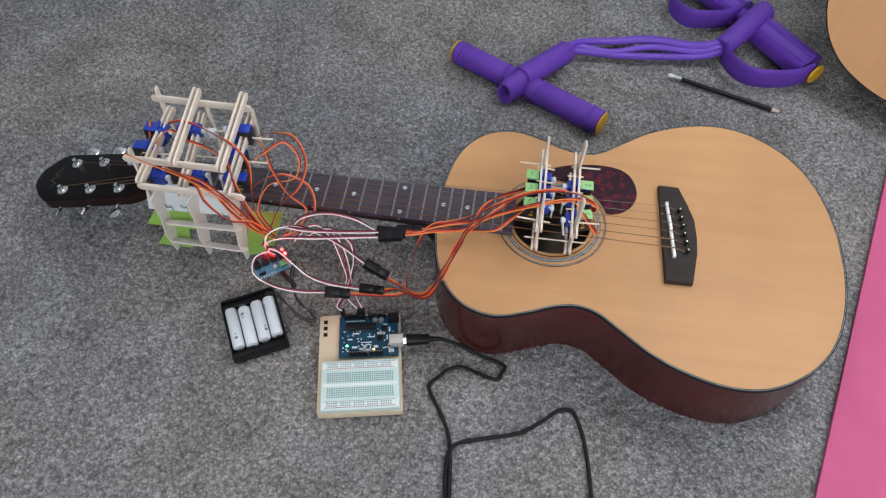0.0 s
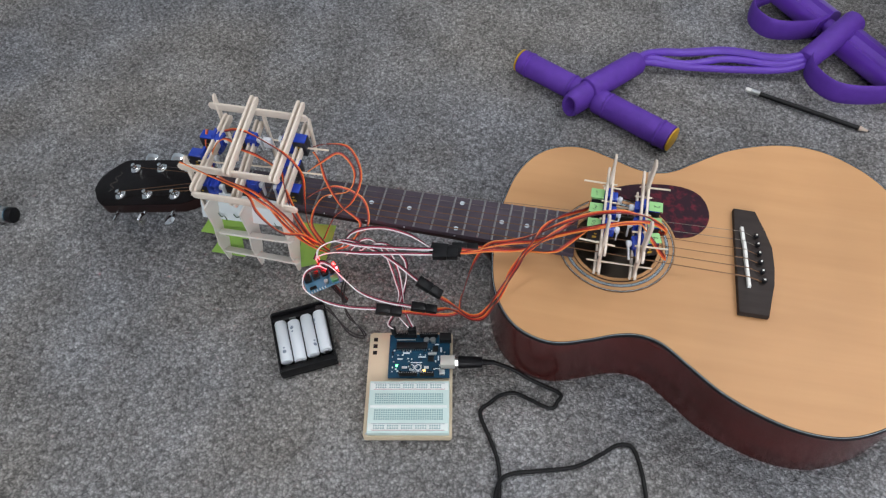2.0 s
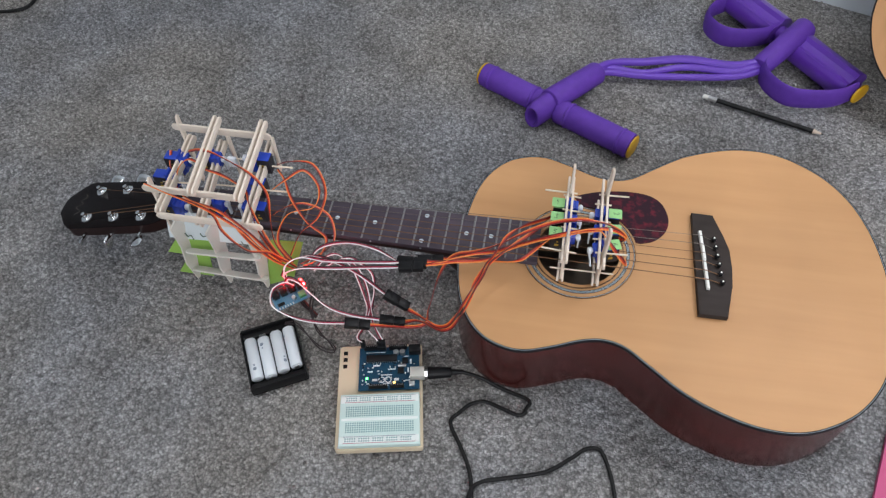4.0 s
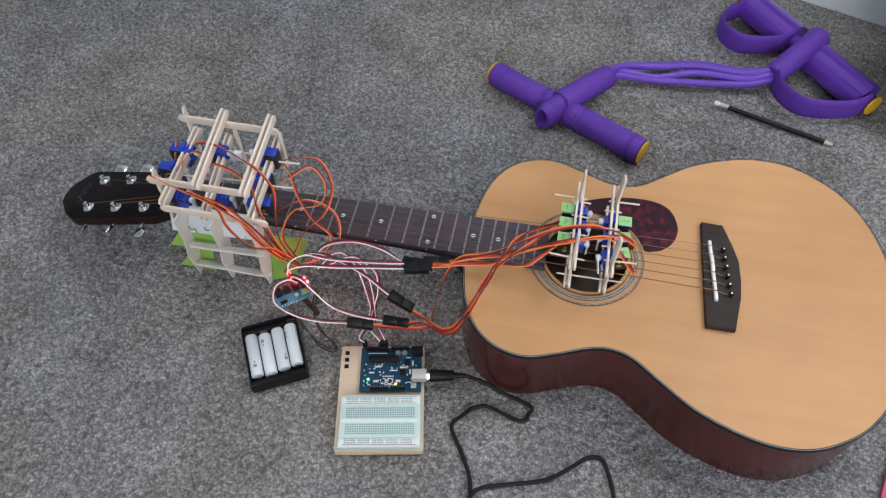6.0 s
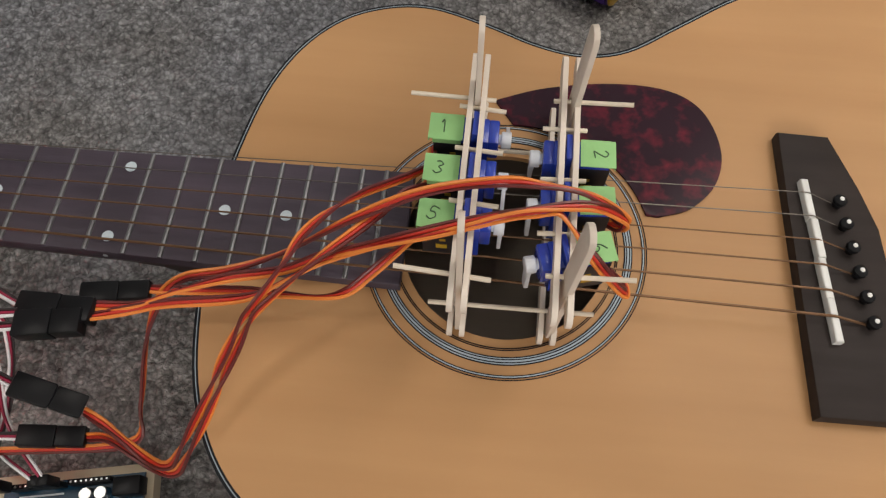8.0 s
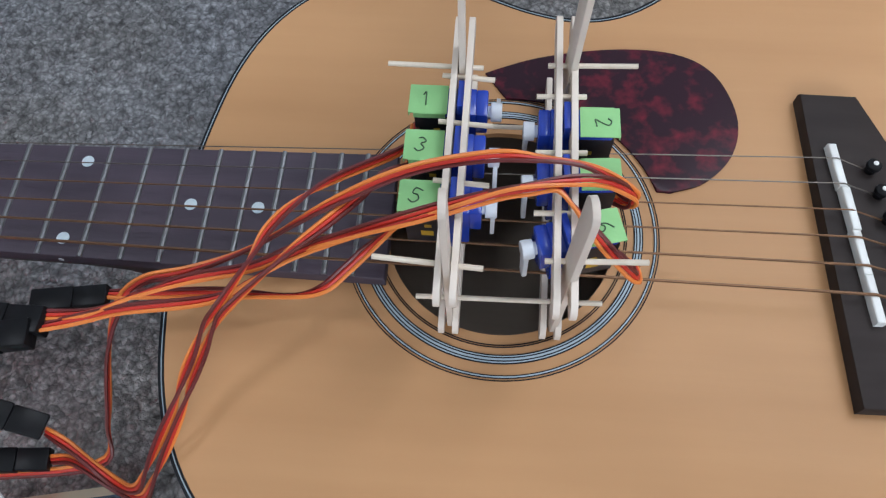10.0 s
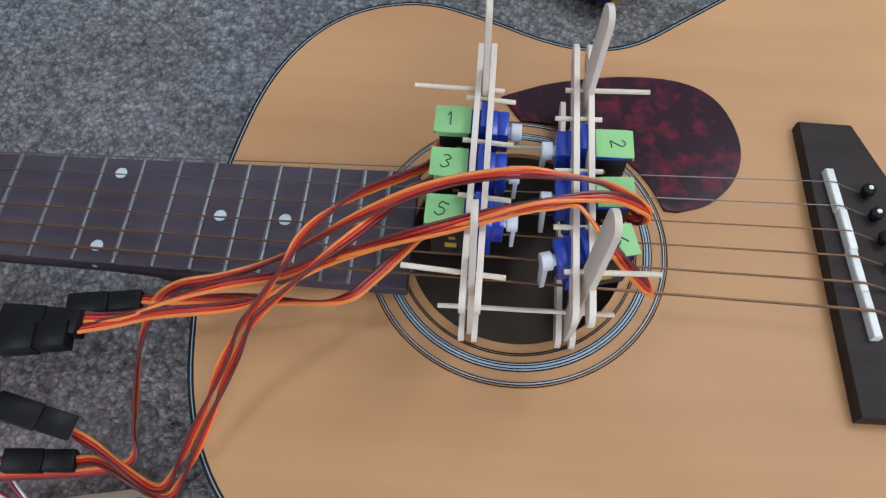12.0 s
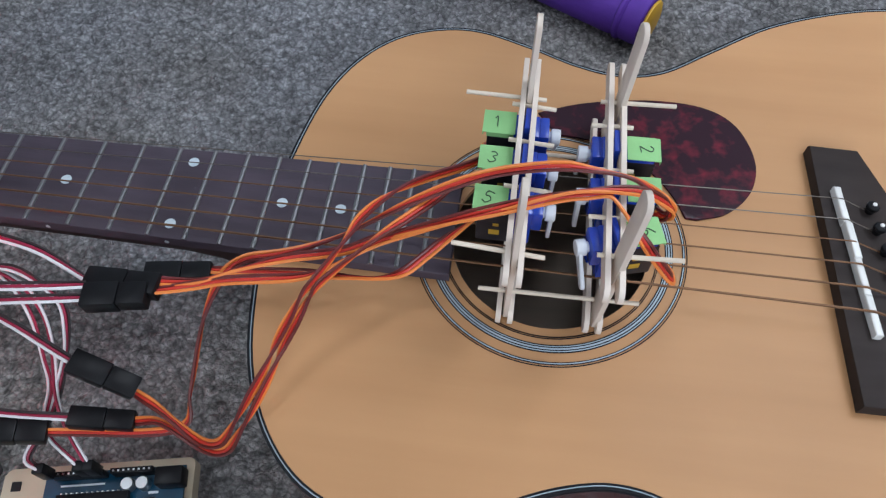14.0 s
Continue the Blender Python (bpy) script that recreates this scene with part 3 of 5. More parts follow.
def guitar_head(g):
    half = [(0.0, 0.0215), (-0.012, 0.0225), (-0.028, 0.0315), (-0.04, 0.0355), (-0.09, 0.0370), (-0.154, 0.0385), (-0.160, 0.0372), (-0.170, 0.030), (-0.185, 0.012), (-0.1865, 0.0)]
    line = half + [(x, -y) for x, y in half[-2::-1]]
    head = part("headstock", prism(line[::-1], -0.0155, -0.0012, 0.0), NECKWOOD, g, "dark red headstock", HEAD, 30)
    part("headstock_face", prism(line[::-1], -0.0011, 0.0, 0.0006), LACQUER, head, "glossy black headstock face")
    part("truss_cover", prism([(-0.006, -0.007), (-0.006, 0.007), (-0.022, 0.009), (-0.036, 0.003), (-0.036, -0.003), (-0.022, -0.009)][::-1], 0.0003, 0.0016, 0.0004), BLACKPLASTIC, head)
    # faint scripted mark near the tip, as plain strokes
    mark = bmesh.new()
    tube(smooth_line([(-0.160, -0.016, 0.0), (-0.155, -0.010, 0.0), (-0.164, -0.004, 0.0), (-0.155, 0.002, 0.0), (-0.162, 0.007, 0.0), (-0.155, 0.013, 0.0), (-0.159, 0.018, 0.0)], 6), 0.00035, 5, mark, (1, 0.5))
    part("scripted_mark", mark, FADED, head, "faint gold scripted mark")
    for k, x in enumerate((-0.053, -0.095, -0.1365)):
        for s in (-1, 1):
            y = s * 0.0222
            tun = part("tuner", lathe([(0.0074, 0.0), (0.0072, 0.0010), (0.0060, 0.0020), (0.0046, 0.0016), (0.0030, 0.0018), (0.0030, 0.0045), (0.0024, 0.0060), (0.0029, 0.0075), (0.0026, 0.0085), (0.001, 0.0088)], 20), CHROME, head, "chrome machine head", Matrix.Translation((x, y, 0.0002)))
            part("shaft", rod((0, s * 0.010, -0.010), (0, s * 0.023, -0.010), 0.0021), CHROME, tun)
            part("gear_housing", box(0.012, 0.016, 0.006, (0, s * 0.004, -0.0185), 0.0015), CHROME, tun)
            spin = 10 if s > 0 else (14, 84, 52)[k]
            part("button", lathe([(0.003, 0.0), (0.0065, 0.003), (0.0088, 0.009), (0.0084, 0.0150), (0.0050, 0.0168), (0.0, 0.0170)], 16, m=pose(0, s * 0.0205, -0.012, -90 * s, 0, 0) @ pose(0, 0, 0, 0, 0, spin) @ Matrix.Diagonal((1, 0.36, 1, 1))), CHROME, tun, "flat chrome tuner button")


def guitar_strings(g):
    radius = (0.00066, 0.00056, 0.00046, 0.00038, 0.00030, 0.00026)
    for k in range(6):
        ys, yn = -0.0265 + 0.0119 * k, -0.0172 + 0.00688 * k
        xs = 0.0070 - (ys + 0.0375) * 0.086
        py = -0.0275 + 0.0116 * k
        pin = (0.0178 - 0.12 * (py - 0.0015), py, TOP + 0.0078)
        post = -0.1365 + 0.0418 * (2 - k if k < 3 else k - 3)
        side = -1 if k < 3 else 1
        peg = HEAD @ Vector((post, side * 0.021, 0.006))
        line = [Vector(pin), Vector((xs, ys, TOP + 0.0122)), Vector((-SCALE, yn, BOARD_TOP + 0.0024)), peg]
        part("string", tube(line, radius[k], 6), BRONZE if k < 4 else PLAIN, g, "wound bronze string" if k < 4 else "plain steel string")


def acoustic_guitar():
    g = thing("acoustic_guitar", "acoustic guitar with honey spruce top lying on grey carpet", "guitar")
    guitar_body(g)
    guitar_bridge(g)
    guitar_neck(g)
    guitar_head(g)
    guitar_strings(g)
    return g


def leaning_guitar():
    # a second guitar stands on its tail against the wall
    m = pose(0.373, 0.302, 0.002, 0, 0, -28) @ pose(0, 0, 0, 62, 0, 0) @ pose(0, 0, 0, 0, 0, -90) @ pose(-0.204, 0, -TOP)
    m = Matrix.Translation((0, 0, 0.045)) @ m
    g = thing("acoustic_guitar", "acoustic guitar with pale spruce top propped against the wall", "guitar", m)
    part("soundboard", soundboard(outline(0.0022), TOP - 0.003, TOP), SPRUCE, g)
    part("binding", band(outline(), outline(0.0024), TOP - 0.006, TOP - 0.0002, 0), BLACKLINE, g)
    part("side", band(outline(0.0002), outline(0.003), 0.006, TOP - 0.006, 0), MAHOGANY, g)
    part("back", prism([(p.x, p.y) for p in outline(0.0015)], 0.0, 0.0055), MAHOGANY, g)
    part("neck", box(0.36, 0.05, 0.02, (-0.45, 0, TOP - 0.008), 0.006), MAHOGANY, g)
    part("headstock", box(0.16, 0.07, 0.014, (-0.70, 0, TOP - 0.02), 0.004), LACQUER, g)
    return g


# ---- servo rigs ----
PEN = {"1": [[(-0.12, 0.3), (0.05, 0.5), (0.04, -0.5)]],
       "2": [[(-0.25, 0.3), (0.0, 0.5), (0.25, 0.28), (0.0, -0.15), (-0.25, -0.48), (0.05, -0.46), (0.3, -0.45)]],
       "3": [[(-0.25, 0.4), (0.0, 0.5), (0.25, 0.3), (0.0, 0.05), (0.28, -0.2), (0.0, -0.5), (-0.28, -0.38)]],
       "4": [[(-0.05, 0.5), (-0.28, -0.05), (0.02, -0.06), (0.3, -0.03)], [(0.1, 0.25), (0.1, -0.1), (0.08, -0.5)]],
       "5": [[(0.28, 0.5), (-0.2, 0.48), (-0.22, 0.08), (0.1, 0.1), (0.28, -0.15), (0.05, -0.48), (-0.28, -0.4)]],
       "6": [[(0.2, 0.5), (-0.2, 0.1), (-0.2, -0.35), (0.1, -0.5), (0.25, -0.2), (0.0, 0.0), (-0.2, -0.2)]]}


def numeral(parent, text, m, size, mat):
    """A numeral written with a thin pen."""
    bm = bmesh.new()
    for stroke in PEN[text]:
        tube(smooth_line([(x * size, y * size, 0) for x, y in stroke], 4), 0.00026, 5, bm)
    return part("numeral", bm, mat, parent, m=m)


def servo(parent, m, text="", turn=0.0, arm=0.016, tape=True):
    """A micro servo: shaft along +x at x 0.0155, the long side upright, the back end at x -0.0115."""
    b = bmesh.new()
    box(0.0225, 0.0122, 0.0226, (0, 0, 0), 0.0008, b)
    box(0.0045, 0.0118, 0.0118, (0.0132, 0, 0.0052), 0.0008, b)
    box(0.0025, 0.0118, 0.0325, (0.0055, 0, 0), 0.0004, b)
    rod((0.0105, 0, -0.0025), (0.0150, 0, -0.0025), 0.0028, bm=b)
    s = part("servo", b, SERVO, parent, "small translucent blue micro servo", m)
    part("label", box(0.0150, 0.0127, 0.0205, (-0.0042, 0, -0.0005), 0.0003), SERVO_DARK, s, "dark printed sticker")
    part("ink_patch", box(0.0045, 0.0130, 0.0035, (-0.004, 0, -0.004), 0.0), YELLOW_INK, s)
    part("ink_patch", box(0.0025, 0.0130, 0.0020, (-0.0035, 0, 0.0015), 0.0), YELLOW_INK, s)
    if tape:
        # the strip lies on top, overhangs the back end and folds down one flank
        t = bmesh.new()
        box(0.0142, 0.0126, 0.0004, (-0.0066, 0, 0.0118), 0.0, t)
        box(0.0118, 0.0004, 0.0026, (-0.0060, -0.0064, 0.0106), 0.0, t)
        box(0.0004, 0.0120, 0.0022, (-0.0136, 0, 0.0108), 0.0, t)
        tp = part("tape_label", t, TAPE, s, "strip of green tape with a handwritten numeral")
        if text:
            numeral(tp, text, pose(-0.0078, 0, 0.01215, 0, 0, {"1": 2, "3": -14, "5": -24}.get(text, 96)), 0.0058, INK)
    part("shaft", rod((0.0150, 0, 0.0052), (0.0185, 0, 0.0052), 0.0023), NYLON, s)
    h = bmesh.new()
    rod((0, 0, 0), (0.0042, 0, 0), 0.0036, bm=h, bevel=0.0004)
    prism([(-0.0030, 0.002), (0.0030, 0.002), (0.0021, -arm), (0.0012, -arm - 0.0012), (-0.0012, -arm - 0.0012), (-0.0021, -arm)], 0.0020, 0.0036, 0.0003, h, Matrix(((0, 0, 1, 0), (1, 0, 0, 0), (0, 1, 0, 0), (0, 0, 0, 1))))
    horn = part("horn", h, NYLON, s, "white nylon servo arm", pose(0.0165, 0, 0.0052, turn, 0, 0))
    return horn


HORNS = []


def plucking_rig():
    r = thing("plucking_rig", "plucking rig of pale craft sticks and blue servos over the soundhole", "robot rig")
    for x in (-0.1545, -0.1492, -0.1162, -0.1106):
        dy = 0.002 if x < -0.13 else 0.0
        stick(r, (x, -0.0572 + dy, 0.1452), (x, 0.0640 - dy, 0.1480))
        stick(r, (x - 0.0005, -0.0495, 0.1015), (x + 0.0005, 0.0715, 0.1015))
    for x, lean in ((-0.1519, 0.0), (-0.1134, 0.003)):
        for y in (-0.0415, 0.0405):
            stick(r, (x, y, 0.0965), (x + lean, y + 0.0005, 0.1925), 7 if lean else 2, name="upright_stick")
    # toothpicks tie the sticks and clamp the servos
    for a, b in (((-0.1800, 0.0405, 0.1470), (-0.1440, 0.0398, 0.1470)), ((-0.1200, 0.0420, 0.1470), (-0.0870, 0.0428, 0.1475)),
                 ((-0.1770, -0.0395, 0.1470), (-0.1400, -0.0415, 0.1460)), ((-0.1200, -0.0380, 0.1470), (-0.0865, -0.0368, 0.1475)),
                 ((-0.1650, -0.0385, 0.1100), (-0.0955, -0.0372, 0.1095)), ((-0.1640, 0.0400, 0.1090), (-0.0960, 0.0405, 0.1085))):
        bar(r, "toothpick", a, b, 0.0010, PICK)
    for y in (0.0340, 0.0135, -0.0110):
        bar(r, "toothpick", (-0.1590, y + 0.001, 0.1480), (-0.1395, y, 0.1475), 0.0010, PICK)
    for y in (0.0270, 0.0030, -0.0210):
        bar(r, "toothpick", (-0.1240, y, 0.1480), (-0.1060, y + 0.001, 0.1475), 0.0010, PICK)
    for y, n, turn in ((0.0260, "1", 25), (0.0060, "3", 5), (-0.0150, "5", 0)):
        HORNS.append(servo(r, pose(-0.1570, y, 0.1335), n, turn))
    for y, n, turn, askew in ((0.0185, "2", -10, 1), (-0.0035, "4", 12, 4), (-0.0255, "6", 18, 15)):
        HORNS.append(servo(r, pose(-0.1075, y, 0.1335, 0, 0, 180 + askew), n, turn))
    return r


def fretting_rig():
    r = thing("fretting_rig", "fretting rig of stacked pale craft sticks with servos over the neck", "robot rig")
    # two upper pairs and one lower pair across the neck, and the long sticks that tie them
    for a, b in (((-0.5560, -0.0580, 0.1900), (-0.5570, 0.0440, 0.2060)),
                 ((-0.5505, -0.0590, 0.1890), (-0.5515, 0.0430, 0.2055)),
                 ((-0.5010, -0.0620, 0.1940), (-0.5020, 0.0440, 0.2070)),
                 ((-0.4955, -0.0630, 0.1930), (-0.4965, 0.0430, 0.2065)),
                 ((-0.6020, -0.0640, 0.1570), (-0.5940, 0.0380, 0.1770)),
                 ((-0.5965, -0.0650, 0.1560), (-0.5885, 0.0370, 0.1765)),
                 ((-0.5560, -0.0680, 0.1480), (-0.5570, 0.0380, 0.1740)),
                 ((-0.5505, -0.0690, 0.1470), (-0.5515, 0.0370, 0.1735)),
                 ((-0.4960, -0.0720, 0.1650), (-0.4970, 0.0380, 0.1800)),
                 ((-0.4905, -0.0730, 0.1640), (-0.4915, 0.0370, 0.1795)),
                 ((-0.6100, 0.0330, 0.1930), (-0.4890, 0.0290, 0.1970)),
                 ((-0.6150, -0.0500, 0.1810), (-0.4950, -0.0530, 0.1860)),
                 ((-0.6010, -0.0660, 0.1550), (-0.4740, -0.0710, 0.1630))):
        stick(r, a, b)
    for x, y, z0, z1 in ((-0.6010, 0.034, 0.100, 0.2080), (-0.4900, 0.030, 0.140, 0.1930), (-0.6065, -0.047, 0.1000, 0.1920), (-0.5480, 0.036, 0.0990, 0.1880)):
        stick(r, (x, y, z0), (x, y + 0.002, z1), 15, name="upright_stick")
    # servos in two rows beside the strings
    for x, y, z, rz, turn in ((-0.4975, 0.0080, 0.1770, 180, 10), (-0.5000, -0.0150, 0.1610, 180, -5), (-0.4960, -0.0360, 0.1440, 180, 8), (-0.5640, 0.0110, 0.1660, 0, 5), (-0.5980, -0.0400, 0.1360, 0, 0), (-0.6020, 0.0060, 0.1640, 0, 12), (-0.6090, -0.0160, 0.1560, 0, -8), (-0.5540, -0.0290, 0.1360, 0, 0)):
        servo(r, pose(x, y, z, 0, 0, rz), "", turn, tape=False)
    for x, y, z in ((-0.470, 0.006, 0.174), (-0.472, -0.018, 0.160), (-0.53, 0.018, 0.165), (-0.53, -0.012, 0.152), (-0.58, -0.022, 0.16)):
        bar(r, "toothpick", (x - 0.03, y, z), (x + 0.008, y + 0.001, z + 0.001), 0.0011, PICK)
    part("horn_linkage", box(0.010, 0.005, 0.014, (-0.535, 0.010, 0.170), 0.001), NYLON, r)
    return r


def card(parent, name, a, b, c, d, thick, mat, label=""):
    """A flat card with four corners."""
    pts = [Vector(p) for p in (a, b, c, d)]
    nor = (pts[1] - pts[0]).cross(pts[3] - pts[0]).normalized() * thick
    bm = bmesh.new()
    lo = [bm.verts.new(p) for p in pts]
    hi = [bm.verts.new(p + nor) for p in pts]
    bm.faces.new(lo)
    bm.faces.new(hi[::-1])
    for k in range(4):
        bm.faces.new((lo[k], lo[(k + 1) % 4], hi[(k + 1) % 4], hi[k]))
    return part(name, bm, mat, parent, label, smooth=None)


def neck_stand():
    """The card and stick trestle that carries the fretting rig in front of the neck."""
    r = thing("rig_stand", "pale card trestle with green sheets holding up the fretting rig", "stand")
    card(r, "green_sheet", (-0.626, -0.054, 0.062), (-0.596, -0.046, 0.106), (-0.556, -0.046, 0.106), (-0.560, -0.054, 0.062), 0.0012, GREENCARD, "green card sheet")
    card(r, "green_sheet", (-0.624, -0.056, 0.022), (-0.600, -0.050, 0.058), (-0.575, -0.050, 0.058), (-0.578, -0.056, 0.022), 0.0012, GREENCARD, "green card sheet")
    card(r, "green_sheet", (-0.511, -0.056, 0.016), (-0.490, -0.042, 0.098), (-0.452, -0.038, 0.096), (-0.470, -0.054, 0.040), 0.0012, GREENCARD, "green card sheet")
    card(r, "white_sheet", (-0.6160, -0.0500, 0.0890), (-0.6120, -0.0400, 0.1300), (-0.4940, -0.0440, 0.1340), (-0.5070, -0.0530, 0.1000), 0.0012, WHITECARD, "white card with black pen marks")
    card(r, "white_sheet", (-0.582, -0.050, 0.060), (-0.578, -0.045, 0.092), (-0.552, -0.046, 0.092), (-0.556, -0.052, 0.060), 0.0012, WHITECARD, "white card with black pen marks")
    for x in (-0.5965, -0.5535, -0.5050):
        out = [(0.0, 0.094), (0.016, 0.100), (0.022, 0.088), (0.012, 0.068), (0.018, 0.060), (0.016, 0.040), (0.005, 0.0), (0.001, 0.0), (-0.003, 0.034), (0.001, 0.060)]
        part("post", prism(out, -0.001, 0.001, 0.0), PALE, r, "pale pointed card post", pose(x, -0.0640, 0.0230, 90, 0, 76) @ Matrix.Diagonal((1.1, 1.1, 1, 1)))
    stick(r, (-0.5920, -0.0620, 0.0830), (-0.4960, -0.0640, 0.0900), 70, PALE)
    stick(r, (-0.5960, -0.0620, 0.0450), (-0.4960, -0.0660, 0.0490), 70, PALE)
    for x, z in ((-0.586, 0.100), (-0.566, 0.103), (-0.517, 0.098)):
        part("pen_mark", tube(smooth_line([(x - 0.005, -0.0515, z + 0.004), (x - 0.002, -0.0525, z), (x + 0.002, -0.052, z + 0.001), (x + 0.004, -0.0535, z - 0.004)], 4), 0.0006, 5), INK, r)
    return r


# ---- wiring ----
def ribbon(name, label, points, mats, r=0.00080, steps=6, group="servo leads"):
    """A flat lead of several strands side by side."""
    line = smooth_line(points, steps)
    t = thing(name, label, "cable", group=group)
    n = len(mats)
    side = None
    offs = []
    for k, p in enumerate(line):
        d = (line[min(k + 1, len(line) - 1)] - line[max(k - 1, 0)]).normalized()
        side = d.cross(Vector((0, 0, 1))) if side is None else side - d * side.dot(d)
        side = side.normalized() if side.length > 1e-4 else d.orthogonal().normalized()
        a = 0.9 * math.sin(k * 0.23 + len(points))
        offs.append(side * math.cos(a) + side.cross(d) * math.sin(a))
    for j, mat in enumerate(mats):
        o = (j - (n - 1) / 2) * r * 1.95
        part("strand", tube([p + q * o for p, q in zip(line, offs)], r, 6), mat, t)
    return t


ROB = (W_BROWN, W_RED, W_ORANGE)
WRB = (W_WHITE, W_CRIMSON, W_BLACK)


def plug(name, a, b, label, w=0.0112, h=0.0078):
    """A black plug housing, built of two halves with a seam."""
    a, b = Vector(a), Vector(b)
    d = (b - a).normalized()
    s = d.cross(Vector((0, 0, 1))).normalized()
    m = Matrix((d, s, s.cross(d) * -1)).transposed().to_4x4()
    if m.determinant() < 0:
        m = Matrix((d, -s, Vector(-s).cross(d) * -1)).transposed().to_4x4()
    m.translation = (a + b) / 2
    length = (b - a).length
    t = thing(name, label, "connector", m, group="servo connectors")
    part("socket", box(length * 0.56, w, h, (-length * 0.22, 0, 0), 0.0008), BLACKPLASTIC, t)
    part("header", box(length * 0.44, w * 0.94, h * 0.92, (length * 0.28, 0, 0), 0.0008), BLACKPLASTIC, t)
    for k in (-1, 0, 1):
        part("rib", box(length * 0.16, 0.0007, 0.0006, (-length * 0.30, k * w * 0.28, h / 2), 0.0), BLACKPLASTIC, t)
    return t


def leads():
    # pairs of plugs between the two rigs
    plug("lead_connector", (-0.3330, -0.0590, 0.1140), (-0.2990, -0.0600, 0.1180), "black three-pin plug joined to a servo lead", 0.0112, 0.0080)
    plug("lead_connector", (-0.3290, -0.0690, 0.1180), (-0.3020, -0.0650, 0.1190), "black three-pin plug joined to a servo lead", 0.0112, 0.0080)
    plug("lead_connector", (-0.3120, -0.0500, 0.1100), (-0.2830, -0.0455, 0.1100), "black three-pin plug joined to a servo lead", 0.0090, 0.0052)
    plug("lead_connector", (-0.3440, -0.0855, 0.0850), (-0.3170, -0.0900, 0.0690), "black three-pin plug joined to a servo lead")
    plug("lead_connector", (-0.3870, -0.1165, 0.0610), (-0.3590, -0.1110, 0.0530), "black three-pin plug joined to a servo lead")
    plug("lead_connector", (-0.3490, -0.1040, 0.0580), (-0.3200, -0.1005, 0.0530), "black three-pin plug joined to a servo lead", 0.0100, 0.0070)
    # brown, red and orange leads from the plucking servos
    ribbon("servo_lead", "brown, red and orange servo lead arching over the soundhole", [(-0.3590, -0.1110, 0.0530), (-0.3010, -0.1010, 0.0500), (-0.2950, -0.0850, 0.0620), (-0.2880, -0.0620, 0.0900), (-0.2790, -0.0480, 0.1080), (-0.2690, -0.0400, 0.1140), (-0.2500, -0.0370, 0.1190), (-0.2250, -0.0290, 0.1260), (-0.1970, -0.0180, 0.1400), (-0.1680, -0.0100, 0.1530), (-0.1400, -0.0070, 0.1600), (-0.1230, -0.0070, 0.1600), (-0.1080, -0.0070, 0.1570), (-0.0970, -0.0080, 0.1500), (-0.0890, -0.0090, 0.1420), (-0.0900, -0.0090, 0.1360), (-0.0950, -0.0060, 0.1335)], ROB[::-1])
    ribbon("servo_lead", "brown, red and orange servo lead arching over the soundhole", [(-0.3020, -0.0630, 0.1185), (-0.2850, -0.0580, 0.1190), (-0.2700, -0.0540, 0.1200), (-0.2380, -0.0490, 0.1220), (-0.2230, -0.0420, 0.1260), (-0.2060, -0.0330, 0.1320), (-0.1880, -0.0290, 0.1400), (-0.1670, -0.0260, 0.1500), (-0.1400, -0.0200, 0.1580), (-0.1230, -0.0160, 0.1590), (-0.1080, -0.0120, 0.1560), (-0.0980, -0.0100, 0.1510), (-0.0900, -0.0100, 0.1440), (-0.0900, -0.0100, 0.1380), (-0.0950, -0.0040, 0.1335)], ROB)
    ribbon("servo_lead", "brown, red and orange servo lead arching over the soundhole", [(-0.3090, -0.0580, 0.1185), (-0.2850, -0.0560, 0.1190), (-0.2670, -0.0490, 0.1210), (-0.2480, -0.0420, 0.1230), (-0.2240, -0.0370, 0.1260), (-0.2060, -0.0310, 0.1320), (-0.1880, -0.0300, 0.1400), (-0.1670, -0.0280, 0.1500), (-0.1400, -0.0210, 0.1570), (-0.1270, -0.0180, 0.1580), (-0.1180, -0.0160, 0.1570), (-0.1120, -0.0210, 0.1550), (-0.1040, -0.0280, 0.1490), (-0.0960, -0.0320, 0.1400), (-0.0880, -0.0340, 0.1300), (-0.0850, -0.0320, 0.1240), (-0.0870, -0.0280, 0.1260), (-0.0950, -0.0270, 0.1335)], ROB)
    ribbon("servo_lead", "brown, red and orange servo lead drooping past the body's edge", [(-0.3180, -0.0910, 0.0660), (-0.3060, -0.0965, 0.0670), (-0.2940, -0.1030, 0.0680), (-0.2800, -0.1100, 0.0700), (-0.2680, -0.1120, 0.0800), (-0.2600, -0.1075, 0.0930), (-0.2525, -0.0980, 0.1050), (-0.2470, -0.0870, 0.1120), (-0.2440, -0.0780, 0.1170), (-0.2390, -0.0700, 0.1250), (-0.2340, -0.0620, 0.1320), (-0.2290, -0.0560, 0.1360), (-0.2210, -0.0390, 0.1380), (-0.2160, -0.0270, 0.1390), (-0.2070, -0.0160, 0.1400), (-0.1950, -0.0050, 0.1380), (-0.1710, 0.0100, 0.1370), (-0.1690, 0.0230, 0.1335)], ROB[::-1])
